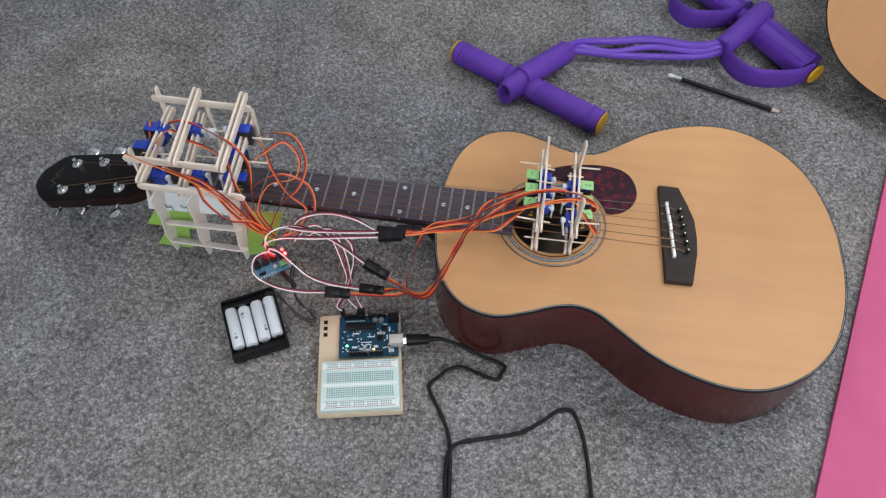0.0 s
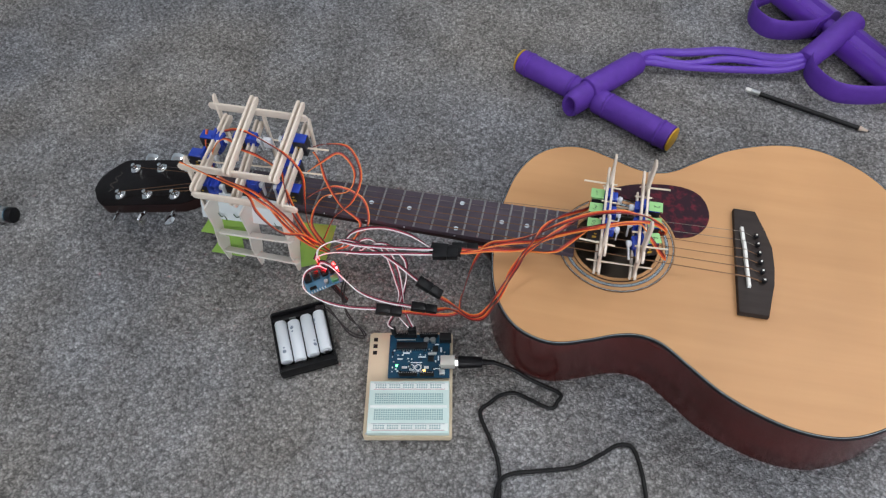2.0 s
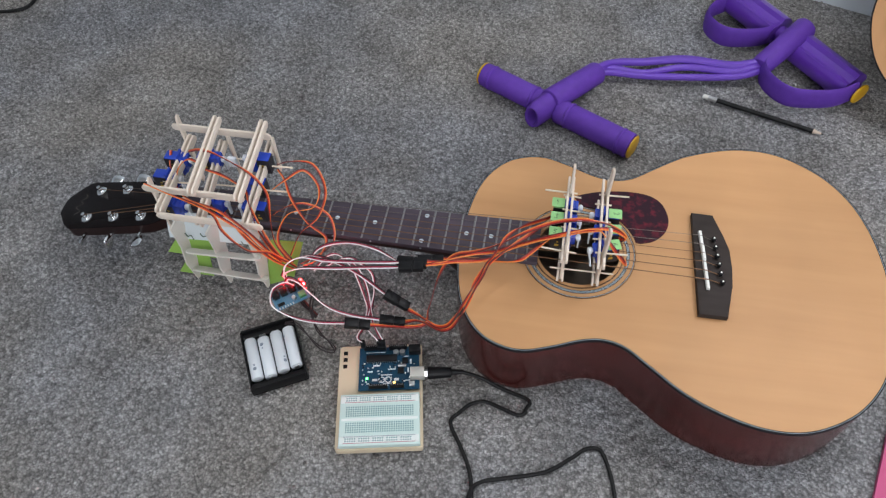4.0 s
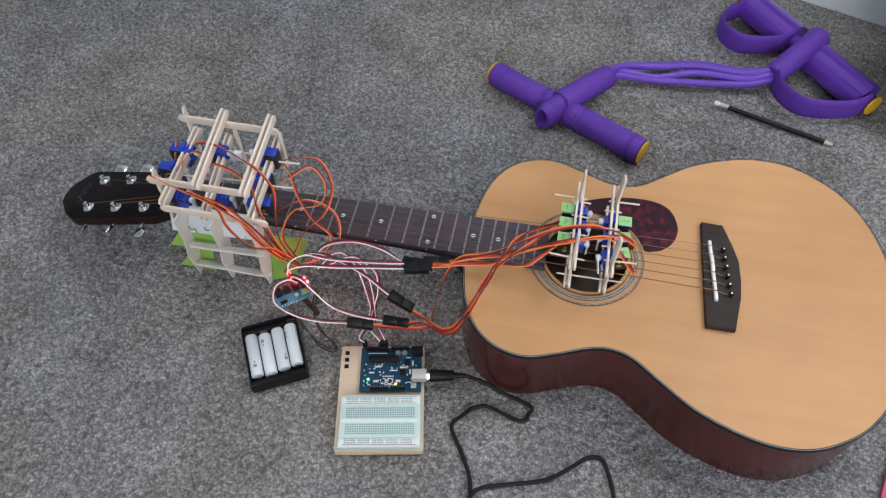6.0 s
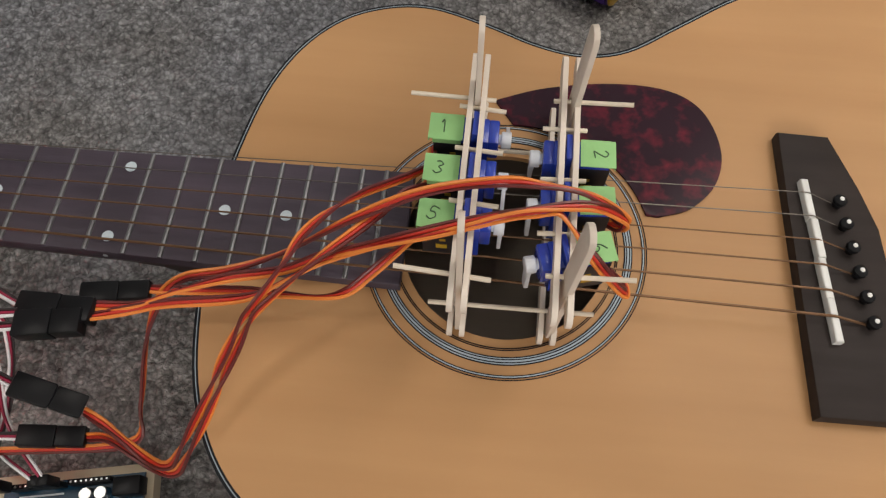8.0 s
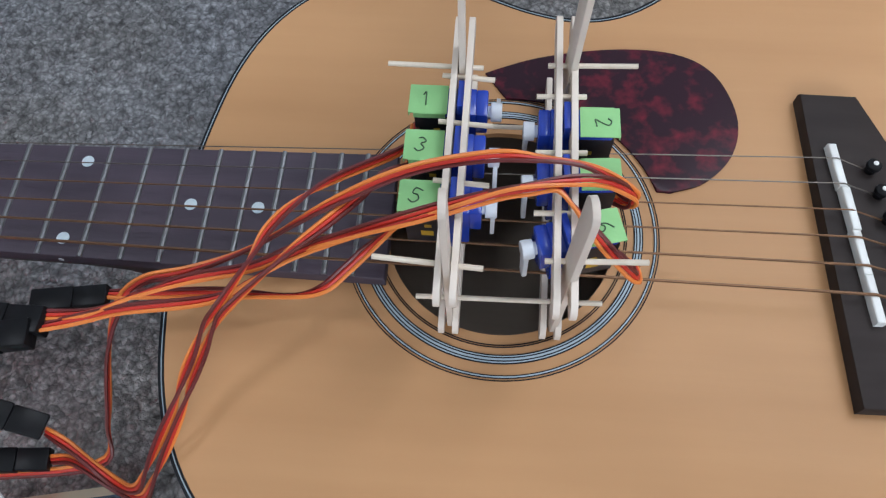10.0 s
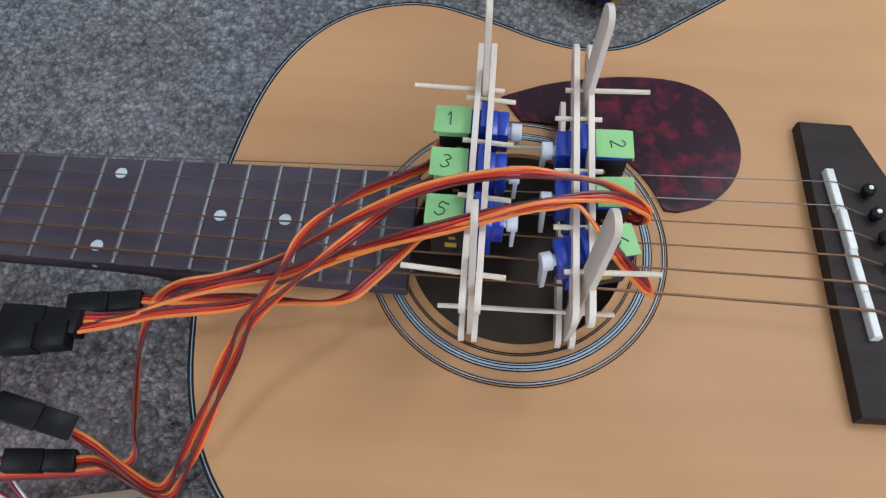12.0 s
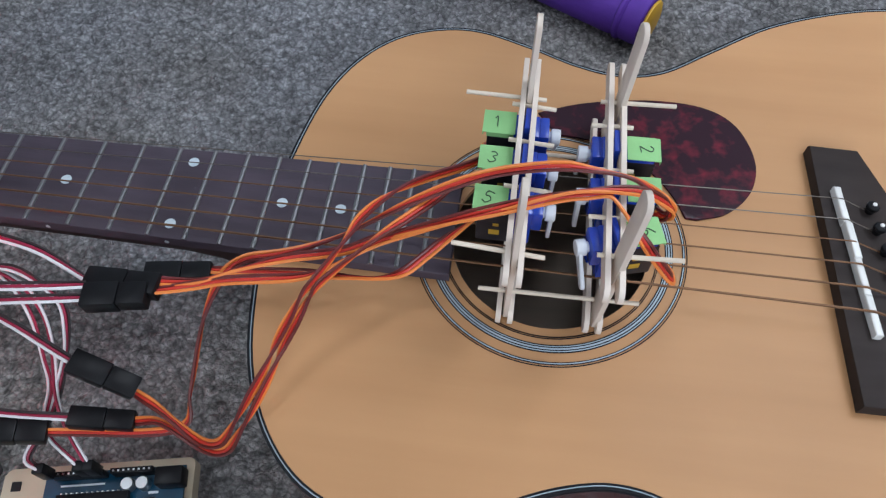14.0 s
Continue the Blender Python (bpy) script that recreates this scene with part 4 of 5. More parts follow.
    ribbon("servo_lead", "brown, red and orange servo lead drooping past the body's edge", [(-0.3200, -0.1005, 0.0530), (-0.3080, -0.1010, 0.0600), (-0.2970, -0.1045, 0.0650), (-0.2770, -0.1126, 0.0685), (-0.2650, -0.1146, 0.0785), (-0.2570, -0.1101, 0.0915), (-0.2495, -0.1006, 0.1035), (-0.2440, -0.0866, 0.1105), (-0.2410, -0.0776, 0.1155), (-0.2360, -0.0696, 0.1235), (-0.2310, -0.0616, 0.1305), (-0.2260, -0.0556, 0.1345), (-0.2090, -0.0370, 0.1380), (-0.1960, -0.0240, 0.1390), (-0.1840, -0.0110, 0.1390), (-0.1790, -0.0040, 0.1390), (-0.1710, 0.0020, 0.1360), (-0.1690, 0.0050, 0.1335)], ROB[::-1])
    ribbon("servo_lead", "brown, red and orange servo lead running along the fretboard's end", [(-0.2840, -0.0450, 0.1100), (-0.2650, -0.0440, 0.1110), (-0.2440, -0.0430, 0.1130), (-0.2250, -0.0440, 0.1160), (-0.2080, -0.0450, 0.1200), (-0.1970, -0.0430, 0.1240), (-0.1890, -0.0370, 0.1280), (-0.1810, -0.0300, 0.1320), (-0.1690, -0.0180, 0.1335)], ROB)
    # white, crimson and black extension leads to the driver board and the microcontroller
    ribbon("extension_lead", "white, crimson and black extension lead looping in the air", [(-0.3330, -0.0590, 0.1140), (-0.362, -0.0480, 0.1180), (-0.395, -0.0450, 0.1180), (-0.425, -0.0530, 0.1120), (-0.4370, -0.0690, 0.0980)], WRB, 0.00075, group="extension leads")
    ribbon("extension_lead", "white, crimson and black extension lead stretched in the air", [(-0.3290, -0.0690, 0.1180), (-0.360, -0.0740, 0.1180), (-0.400, -0.0800, 0.1160), (-0.436, -0.0830, 0.1120), (-0.4560, -0.0900, 0.1060), (-0.4520, -0.0960, 0.0960)], WRB, 0.00075, group="extension leads")
    ribbon("extension_lead", "white, crimson and black extension lead stretched in the air", [(-0.3300, -0.0640, 0.1200), (-0.366, -0.0700, 0.1210), (-0.410, -0.0740, 0.1200), (-0.440, -0.0730, 0.1180), (-0.4570, -0.0840, 0.1110), (-0.4540, -0.0920, 0.1000)], WRB, 0.00075, group="extension leads")
    ribbon("extension_lead", "white, crimson and black extension lead sloping to a plug", [(-0.3440, -0.0855, 0.0850), (-0.372, -0.0760, 0.1010), (-0.402, -0.0700, 0.1130), (-0.430, -0.0690, 0.1180), (-0.4540, -0.0790, 0.1130), (-0.4600, -0.0910, 0.1020)], WRB, 0.00075, group="extension leads")
    ribbon("extension_lead", "white and crimson extension lead in a wide loop", [(-0.3870, -0.1165, 0.0610), (-0.414, -0.1250, 0.0700), (-0.440, -0.1310, 0.0850), (-0.4600, -0.1290, 0.1000), (-0.4620, -0.1150, 0.1080), (-0.4520, -0.1040, 0.1080), (-0.4440, -0.1010, 0.1000)], WRB, 0.00075, group="extension leads")
    ribbon("extension_lead", "white and crimson extension lead in a wide loop", [(-0.3490, -0.1040, 0.0580), (-0.378, -0.1080, 0.0660), (-0.404, -0.1100, 0.0800), (-0.424, -0.1040, 0.0940), (-0.438, -0.0980, 0.1060), (-0.4500, -0.0960, 0.1080), (-0.4540, -0.1000, 0.1000)], WRB, 0.00075, group="extension leads")
    ribbon("jumper_lead", "white and crimson jumper lead looping down to the microcontroller", [(-0.3481, -0.1209, 0.0350), (-0.3655, -0.1085, 0.0450), (-0.3667, -0.0901, 0.0536), (-0.3730, -0.0780, 0.0580), (-0.3840, -0.0600, 0.0640), (-0.3950, -0.0480, 0.0740), (-0.4100, -0.0410, 0.0840), (-0.4210, -0.0470, 0.0880), (-0.4280, -0.0580, 0.0860), (-0.4330, -0.0670, 0.0840)], (W_WHITE, W_CRIMSON), 0.00072, group="jumper leads")
    ribbon("jumper_lead", "white and crimson jumper lead looping down to the microcontroller", [(-0.3667, -0.1247, 0.0350), (-0.3727, -0.1205, 0.0380), (-0.3660, -0.1050, 0.0450), (-0.3629, -0.0934, 0.0512), (-0.3620, -0.0800, 0.0580), (-0.3626, -0.0681, 0.0637), (-0.3670, -0.0540, 0.0720), (-0.3800, -0.0460, 0.0780), (-0.3940, -0.0430, 0.0840), (-0.4070, -0.0500, 0.0880), (-0.4180, -0.0580, 0.0860)], WRB, 0.00072, group="jumper leads")
    ribbon("jumper_lead", "white and crimson jumper lead looping down to the microcontroller", [(-0.3437, -0.1200, 0.0350), (-0.3560, -0.1060, 0.0440), (-0.3615, -0.0940, 0.0540), (-0.3690, -0.0740, 0.0600), (-0.3770, -0.0590, 0.0660), (-0.3880, -0.0480, 0.0740), (-0.4000, -0.0450, 0.0820), (-0.4100, -0.0520, 0.0860), (-0.4220, -0.0620, 0.0840)], (W_CRIMSON, W_WHITE), 0.00072, group="jumper leads")
    # leads of the fretting servos, gathered at the driver board
    S = [[(-0.6060, -0.0540, 0.1940), (-0.5770, -0.0600, 0.1880), (-0.5410, -0.0720, 0.1920), (-0.5140, -0.0800, 0.1870), (-0.4900, -0.0860, 0.1740), (-0.4760, -0.0860, 0.1460), (-0.4610, -0.0800, 0.1140)],
         [(-0.5580, -0.0660, 0.1920), (-0.5310, -0.0740, 0.1910), (-0.5190, -0.0800, 0.1840), (-0.5130, -0.0860, 0.1710), (-0.5000, -0.0900, 0.1550), (-0.4870, -0.0900, 0.1430), (-0.4670, -0.0880, 0.1430), (-0.4570, -0.0800, 0.1190)],
         [(-0.6070, 0.0100, 0.1780), (-0.6050, -0.0050, 0.1690), (-0.5970, -0.0200, 0.1590), (-0.5830, -0.0360, 0.1610), (-0.5530, -0.0600, 0.1810), (-0.5160, -0.0740, 0.1880), (-0.4870, -0.0820, 0.1690), (-0.4690, -0.0800, 0.1270), (-0.4580, -0.0770, 0.1100)],
         [(-0.5870, 0.0120, 0.1770), (-0.5640, 0.0000, 0.1960), (-0.5440, -0.0080, 0.2030), (-0.5210, -0.0160, 0.2010), (-0.4950, -0.0300, 0.2040), (-0.4830, -0.0340, 0.1930), (-0.4750, -0.0400, 0.1790), (-0.4740, -0.0520, 0.1550), (-0.4720, -0.0620, 0.1270), (-0.4560, -0.0730, 0.1080)],
         [(-0.5950, -0.0200, 0.1640), (-0.5880, -0.0120, 0.1780), (-0.5770, -0.0080, 0.1870), (-0.5660, -0.0100, 0.1870), (-0.5550, -0.0180, 0.1870), (-0.5350, -0.0220, 0.1850), (-0.5160, -0.0300, 0.1850), (-0.4960, -0.0440, 0.1890), (-0.4900, -0.0560, 0.1820), (-0.4840, -0.0670, 0.1530), (-0.4710, -0.0730, 0.1220), (-0.4540, -0.0750, 0.1100)],
         [(-0.4800, 0.0080, 0.1760), (-0.466, 0.012, 0.1790), (-0.440, 0.014, 0.176), (-0.424, -0.004, 0.156), (-0.428, -0.030, 0.140), (-0.446, -0.048, 0.128), (-0.456, -0.066, 0.108)],
         [(-0.4815, -0.0150, 0.1600), (-0.468, -0.006, 0.168), (-0.450, 0.008, 0.172), (-0.432, -0.002, 0.158), (-0.434, -0.022, 0.146), (-0.462, -0.034, 0.142), (-0.470, -0.058, 0.124), (-0.452, -0.072, 0.104)],
         [(-0.4800, -0.0380, 0.1410), (-0.468, -0.034, 0.150), (-0.446, -0.022, 0.150), (-0.418, -0.024, 0.136), (-0.410, -0.044, 0.116), (-0.428, -0.060, 0.104), (-0.444, -0.072, 0.102)],
         [(-0.4800, 0.0060, 0.1700), (-0.470, -0.004, 0.166), (-0.456, -0.026, 0.160), (-0.440, -0.036, 0.134), (-0.418, -0.044, 0.118), (-0.426, -0.064, 0.104), (-0.440, -0.074, 0.102)],
         [(-0.490, -0.056, 0.176), (-0.476, -0.070, 0.150), (-0.462, -0.078, 0.124), (-0.446, -0.078, 0.104)],
         [(-0.520, -0.060, 0.168), (-0.496, -0.076, 0.146), (-0.470, -0.082, 0.120), (-0.448, -0.080, 0.103)]]
    for k, pts in enumerate(S):
        ribbon("servo_lead", "brown, red and orange servo lead dangling from the fretting rig", pts, (ROB, (W_ORANGE, W_RED, W_BROWN))[k % 2], 0.00056)


# ---- electronics ----
def driver_board():
    m = pose(-0.4480, -0.1070, 0.0880, 18, -4, 36) @ Matrix.Diagonal((0.80, 0.80, 0.9, 1))
    t = thing("servo_driver_board", "small blue servo driver circuit board with lit red lamps", "circuit board", m)
    part("board", box(0.050, 0.026, 0.0016, (0, 0, 0), 0.0), DRIVER_PCB, t)
    for k in range(4):
        part("pin_header", box(0.0095, 0.0105, 0.0085, (-0.0185 + 0.0122 * k, 0.008, 0.0052), 0.0005), BLACKPLASTIC, t)
    part("terminal_block", box(0.010, 0.008, 0.009, (0.016, -0.006, 0.0052), 0.0006), material("green_terminal", (0.05, 0.22, 0.09), 0.4, second=(0.04, 0.18, 0.07), scale=60), t)
    part("chip", box(0.010, 0.0045, 0.0012, (-0.016, -0.006, 0.0014), 0.0002), BLACKPLASTIC, t)
    part("capacitor", lathe([(0.003, 0), (0.003, 0.009), (0.0026, 0.0096)], 16), SILVER, t, m=Matrix.Translation((0.004, -0.006, 0.0008)))
    for at in ((0.0240, 0.0050, 0.0100), (0.0225, 0.0120, 0.0100), (-0.002, 0.0160, 0.0120)):
        part("lamp", lathe([(0.0019, 0), (0.0019, 0.0016), (0.0011, 0.0027)], 12), (LED_RED if at[1] < 0.006 else LED_DIM), t, "lit red lamp", Matrix.Translation(at))
        part("lamp_post", rod((at[0], at[1], 0.0008), at, 0.0006), W_RED, t)
    for k in range(7):
        part("edge_pad", box(0.0016, 0.003, 0.0003, (-0.024 + 0.004 * k, -0.0112, 0.00105)), SILVER, t)
    # a twisted pair runs down from it to the battery holder
    for k, dx in enumerate((0.0, 0.003)):
        ribbon("power_lead", "thin black power lead to the battery holder", [(-0.4260 + dx, -0.0960, 0.0860), (-0.4320 + dx, -0.1040, 0.0560), (-0.4280, -0.1080 - dx, 0.0200), (-0.4120 + dx, -0.1180, 0.0050), (-0.4050, -0.1280 + dx, 0.0040), (-0.4250, -0.1250 + dx, 0.0040), (-0.4560, -0.1010 - dx, 0.0120), (-0.4700, -0.1040 - dx, 0.0180)], (W_BLACK,), 0.0009, group="power leads")
    # bundled leads carry the board above the carpet
    ribbon("support_lead", "stiff bundle of leads under the driver board", [(-0.452, -0.088, 0.0860), (-0.458, -0.080, 0.0500), (-0.452, -0.078, 0.0200), (-0.440, -0.082, 0.0020)], (W_BLACK, W_BLACK, W_BROWN), 0.0012, group="power leads")


BBM = pose(-0.3370, -0.1755, 0.0, 0, 0, 11.5)


def microcontroller():
    t = thing("base_plate", "beige rounded mounting plate lying on the carpet", "plate", BBM)
    out = []
    for cx, cy, a0 in ((0.0455, 0.0605, 0), (-0.0455, 0.0605, 90), (-0.0455, -0.0605, 180), (0.0455, -0.0605, 270)):
        out += [(cx + 0.003 * math.cos(radians(a0 + a)), cy + 0.003 * math.sin(radians(a0 + a))) for a in range(0, 91, 15)]
    part("plate", prism(out, 0.001, 0.0105, 0.0012), BASEPLATE, t)
    for k in range(3):
        part("slot", box(0.0048, 0.0048, 0.0006, (-0.0415, 0.0545 - 0.0085 * k, 0.0106)), BLACKPLASTIC, t, "square black hole")
    for x in (-0.0445, 0.0445):
        part("screw", lathe([(0.0014, 0), (0.0013, 0.0005)], 12), SILVER, t, m=Matrix.Translation((x, -0.0595, 0.0105)))
    # the breadboard
    b = thing("breadboard", "pale green solderless breadboard on the beige plate", "breadboard", BBM @ Matrix.Translation((0.001, -0.0318, 0.0106)))
    part("body", box(0.0890, 0.0600, 0.0085, (0, 0, 0.00425), 0.0008), BOARD, b)
    for y in (-0.0235, 0.0235):
        part("rail", box(0.0870, 0.0085, 0.0006, (0, y, 0.0087), 0.0002), BOARD_EDGE, b)
    for y, mat in ((-0.0272, W_CRIMSON), (0.0200, W_CRIMSON), (-0.0200, CELL_INK), (0.0272, CELL_INK)):
        part("printed_line", box(0.0790, 0.0005, 0.0003, (0, y, 0.0091)), mat, b)
    part("groove", box(0.0845, 0.0028, 0.0004, (0, 0, 0.0086)), BOARD_EDGE, b)
    holes = bmesh.new()
    vs, fs = [], []
    rows = [-0.0145 + 0.00254 * k for k in range(5)] + [0.0042 + 0.00254 * k for k in range(5)] + [-0.0250, -0.0222, 0.0222, 0.0250]
    for row, y in enumerate(rows):
        for k in range(30):
            if row >= 10 and k % 6 == 5:
                continue
            x = -0.0368 + 0.00254 * k
            z = 0.00868 if row < 10 else 0.00915
            i = len(vs)
            s = 0.00084
            vs += [(x - s, y - s, z), (x + s, y - s, z), (x + s, y + s, z), (x - s, y + s, z)]
            fs.append((i, i + 1, i + 2, i + 3))
    holes.free()
    me = bpy.data.meshes.new("contact_hole_grid")
    me.from_pydata(vs, [], fs)
    me.materials.append(HOLE)
    tagged(part("contact_hole_grid", me, HOLE, b), kind="stuff")
    # the microcontroller board
    u = thing("microcontroller_board", "blue microcontroller board on the beige plate with lit lamps", "circuit board", BBM @ Matrix.Translation((0.0105, 0.0312, 0.0135)))
    part("board", box(0.0700, 0.0545, 0.0016, (0, 0, 0.0008), 0.0), PCB, u)
    for x, y in ((-0.031, 0.023), (0.018, 0.024), (-0.031, -0.020), (0.016, -0.023)):
        part("standoff", rod((x, y, -0.0028), (x, y, 0.0002), 0.002), NYLON, u)
    for x, y, w in ((-0.0165, 0.0245, 0.026), (0.0105, 0.0245, 0.021), (-0.012, -0.0245, 0.021), (0.0095, -0.0245, 0.016)):
        h = part("pin_header", box(w, 0.0026, 0.0085, (x, y, 0.0058), 0.0003), BLACKPLASTIC, u)
        for k in range(int(w / 0.0026)):
            part("pin_slot", box(0.0009, 0.0009, 0.0003, (x - w / 2 + 0.0016 + 0.00254 * k, y, 0.0101)), SILVER, h)
    part("chip", box(0.0355, 0.0078, 0.0035, (-0.0085, 0.0115, 0.0048), 0.0004), BLACKPLASTIC, u, "long black socketed chip")
    for s in (-1, 1):
        for k in range(14):
            part("chip_pin", box(0.0008, 0.0012, 0.002, (-0.025 + 0.00254 * k, 0.0115 + s * 0.0044, 0.0030)), SILVER, u)
    part("usb_socket", box(0.0165, 0.0122, 0.0108, (0.0330, -0.0105, 0.0070), 0.0006), SOCKET, u, "pale metal square socket")
    part("power_jack", box(0.0135, 0.0090, 0.0108, (0.0300, 0.0200, 0.0070), 0.0008), BLACKPLASTIC, u, "black barrel socket")
    for x, y in ((0.008, 0.0185), (0.0155, 0.0185)):
        part("capacitor", lathe([(0.0033, 0), (0.0033, 0.0052), (0.0029, 0.0058)], 18), SILVER, u, m=Matrix.Translation((x, y, 0.0016)))
    part("reset_button", box(0.006, 0.006, 0.0035, (0.0265, -0.0215, 0.0033), 0.0004), SILVER, u)
    part("regulator", box(0.0065, 0.0065, 0.0018, (0.0185, 0.0085, 0.0025), 0.0003), BLACKPLASTIC, u)
    part("interface_chip", box(0.0070, 0.0070, 0.0012, (0.0135, -0.0040, 0.0022), 0.0003), BLACKPLASTIC, u)
    part("crystal", box(0.0100, 0.0040, 0.0030, (0.0150, 0.0020, 0.0031), 0.0012), SILVER, u)
    # printed marks: two linked rings and bars of print
    for x in (-0.0085, -0.0010):
        part("printed_ring", ring(0.0028, 0.0040, 0.0016, 0.0019, (x, -0.0145), 24), SILK, u)
    for x, y, w, h in ((-0.003, -0.0085, 0.013, 0.0011), (-0.0015, -0.0192, 0.011, 0.0010), (-0.015, 0.0035, 0.008, 0.0016), (-0.0165, -0.0145, 0.0062, 0.0028), (0.0085, -0.0145, 0.0055, 0.0030), (-0.016, 0.0205, 0.022, 0.0009), (0.010, 0.0208, 0.010, 0.0009), (-0.010, -0.0215, 0.018, 0.0009), (0.025, 0.0075, 0.002, 0.006), (-0.022, -0.004, 0.006, 0.0016), (0.003, -0.0015, 0.009, 0.0012), (0.022, -0.003, 0.0016, 0.006), (-0.024, -0.019, 0.004, 0.0010), (0.020, 0.0145, 0.005, 0.0012), (0.0215, -0.016, 0.006, 0.0011)):
        part("printed_bar", box(w, h, 0.0003, (x, y, 0.00172)), SILK, u)
    rng = random.Random(5)
    for k in range(54):
        x, y = rng.uniform(-0.031, 0.030), rng.uniform(-0.021, 0.008)
        part("component", box(*((0.0020, 0.0012) if k % 2 else (0.0012, 0.0020)), 0.0008, (x, y, 0.0020), m=None), (SILVER, BLACKPLASTIC, BONE)[k % 3], u)
    part("green_lamp", box(0.0026, 0.0020, 0.0012, (-0.0255, -0.0125, 0.0023)), LED_GREEN, u, "lit green lamp")
    part("amber_lamp", box(0.0026, 0.0020, 0.0012, (0.0060, -0.0185, 0.0023)), LED_AMBER, u, "lit amber lamp")
    for k, x in enumerate((-0.0295, -0.0105, -0.0060)):
        plug_m = BBM @ Matrix.Translation((0.0105 + x, 0.0312 + 0.0245, 0.0270))
        p = thing("jumper_plug", "black jumper plug pushed into the pin header", "connector", plug_m, group="jumper plugs")
        part("housing", box(0.0052, 0.0050, 0.0130, (0, 0, 0.003), 0.0004), BLACKPLASTIC, p)
        part("pin", rod((0, 0, -0.005), (0, 0, -0.0030), 0.0005), SILVER, p)
    # plug and cable
    c = thing("usb_cable", "black cable plugged into the microcontroller and snaking over the carpet", "cable")
    um = BBM @ Matrix.Translation((0.0105, 0.0312, 0.0135))
    a, b2, e = um @ Vector((0.0412, -0.0105, 0.0068)), um @ Vector((0.0445, -0.0105, 0.0068)), um @ Vector((0.0720, -0.0105, 0.0062))
    part("plug_tip", rod(a, b2, 0.0046, sides=4), SILVER, c)
    body = bmesh.new()
    rod(b2, e, 0.0074, 0.0060, 12, 0.001, body)
    part("plug_grip", body, BLACKPLASTIC, c, "black moulded plug")
    part("strain_relief", rod(e, e + (e - b2) * 0.5, 0.0036, 0.0026, 12), BLACKPLASTIC, c)
    s0 = e + (e - b2) * 0.45
    line = smooth_line([s0, (-0.225, -0.1370, 0.0120), (-0.206, -0.1415, 0.0050), (-0.1870, -0.1460, 0.0028), (-0.1730, -0.1498, 0.0028), (-0.1675, -0.1545, 0.0028), (-0.1708, -0.1620, 0.0028), (-0.1728, -0.1685, 0.0028), (-0.1810, -0.1710, 0.0028), (-0.2000, -0.1655, 0.0028), (-0.2190, -0.1610, 0.0028), (-0.2340, -0.1668, 0.0028), (-0.2450, -0.1790, 0.0028), (-0.2522, -0.1870, 0.0028), (-0.2510, -0.1970, 0.0028), (-0.2380, -0.2170, 0.0028), (-0.2245, -0.2410, 0.0028), (-0.2185, -0.2640, 0.0028), (-0.2125, -0.3120, 0.0028), (-0.2000, -0.4200, 0.0028)], 7)
    part("cord", tube(line, 0.0023, 10), RUBBER, c)
    line = smooth_line([(-0.2070, -0.4200, 0.0028), (-0.2150, -0.3300, 0.0028), (-0.2200, -0.2900, 0.0030), (-0.2190, -0.2640, 0.0064), (-0.2080, -0.2520, 0.0040), (-0.1860, -0.2445, 0.0028), (-0.1440, -0.2310, 0.0028), (-0.1180, -0.2120, 0.0028), (-0.1020, -0.1985, 0.0028), (-0.0880, -0.1965, 0.0028), (-0.0790, -0.2100, 0.0028), (-0.0700, -0.2400, 0.0028), (-0.0620, -0.2920, 0.0028), (-0.055, -0.36, 0.0028)], 7)
    part("cord", tube(line, 0.0023, 10), RUBBER, c)


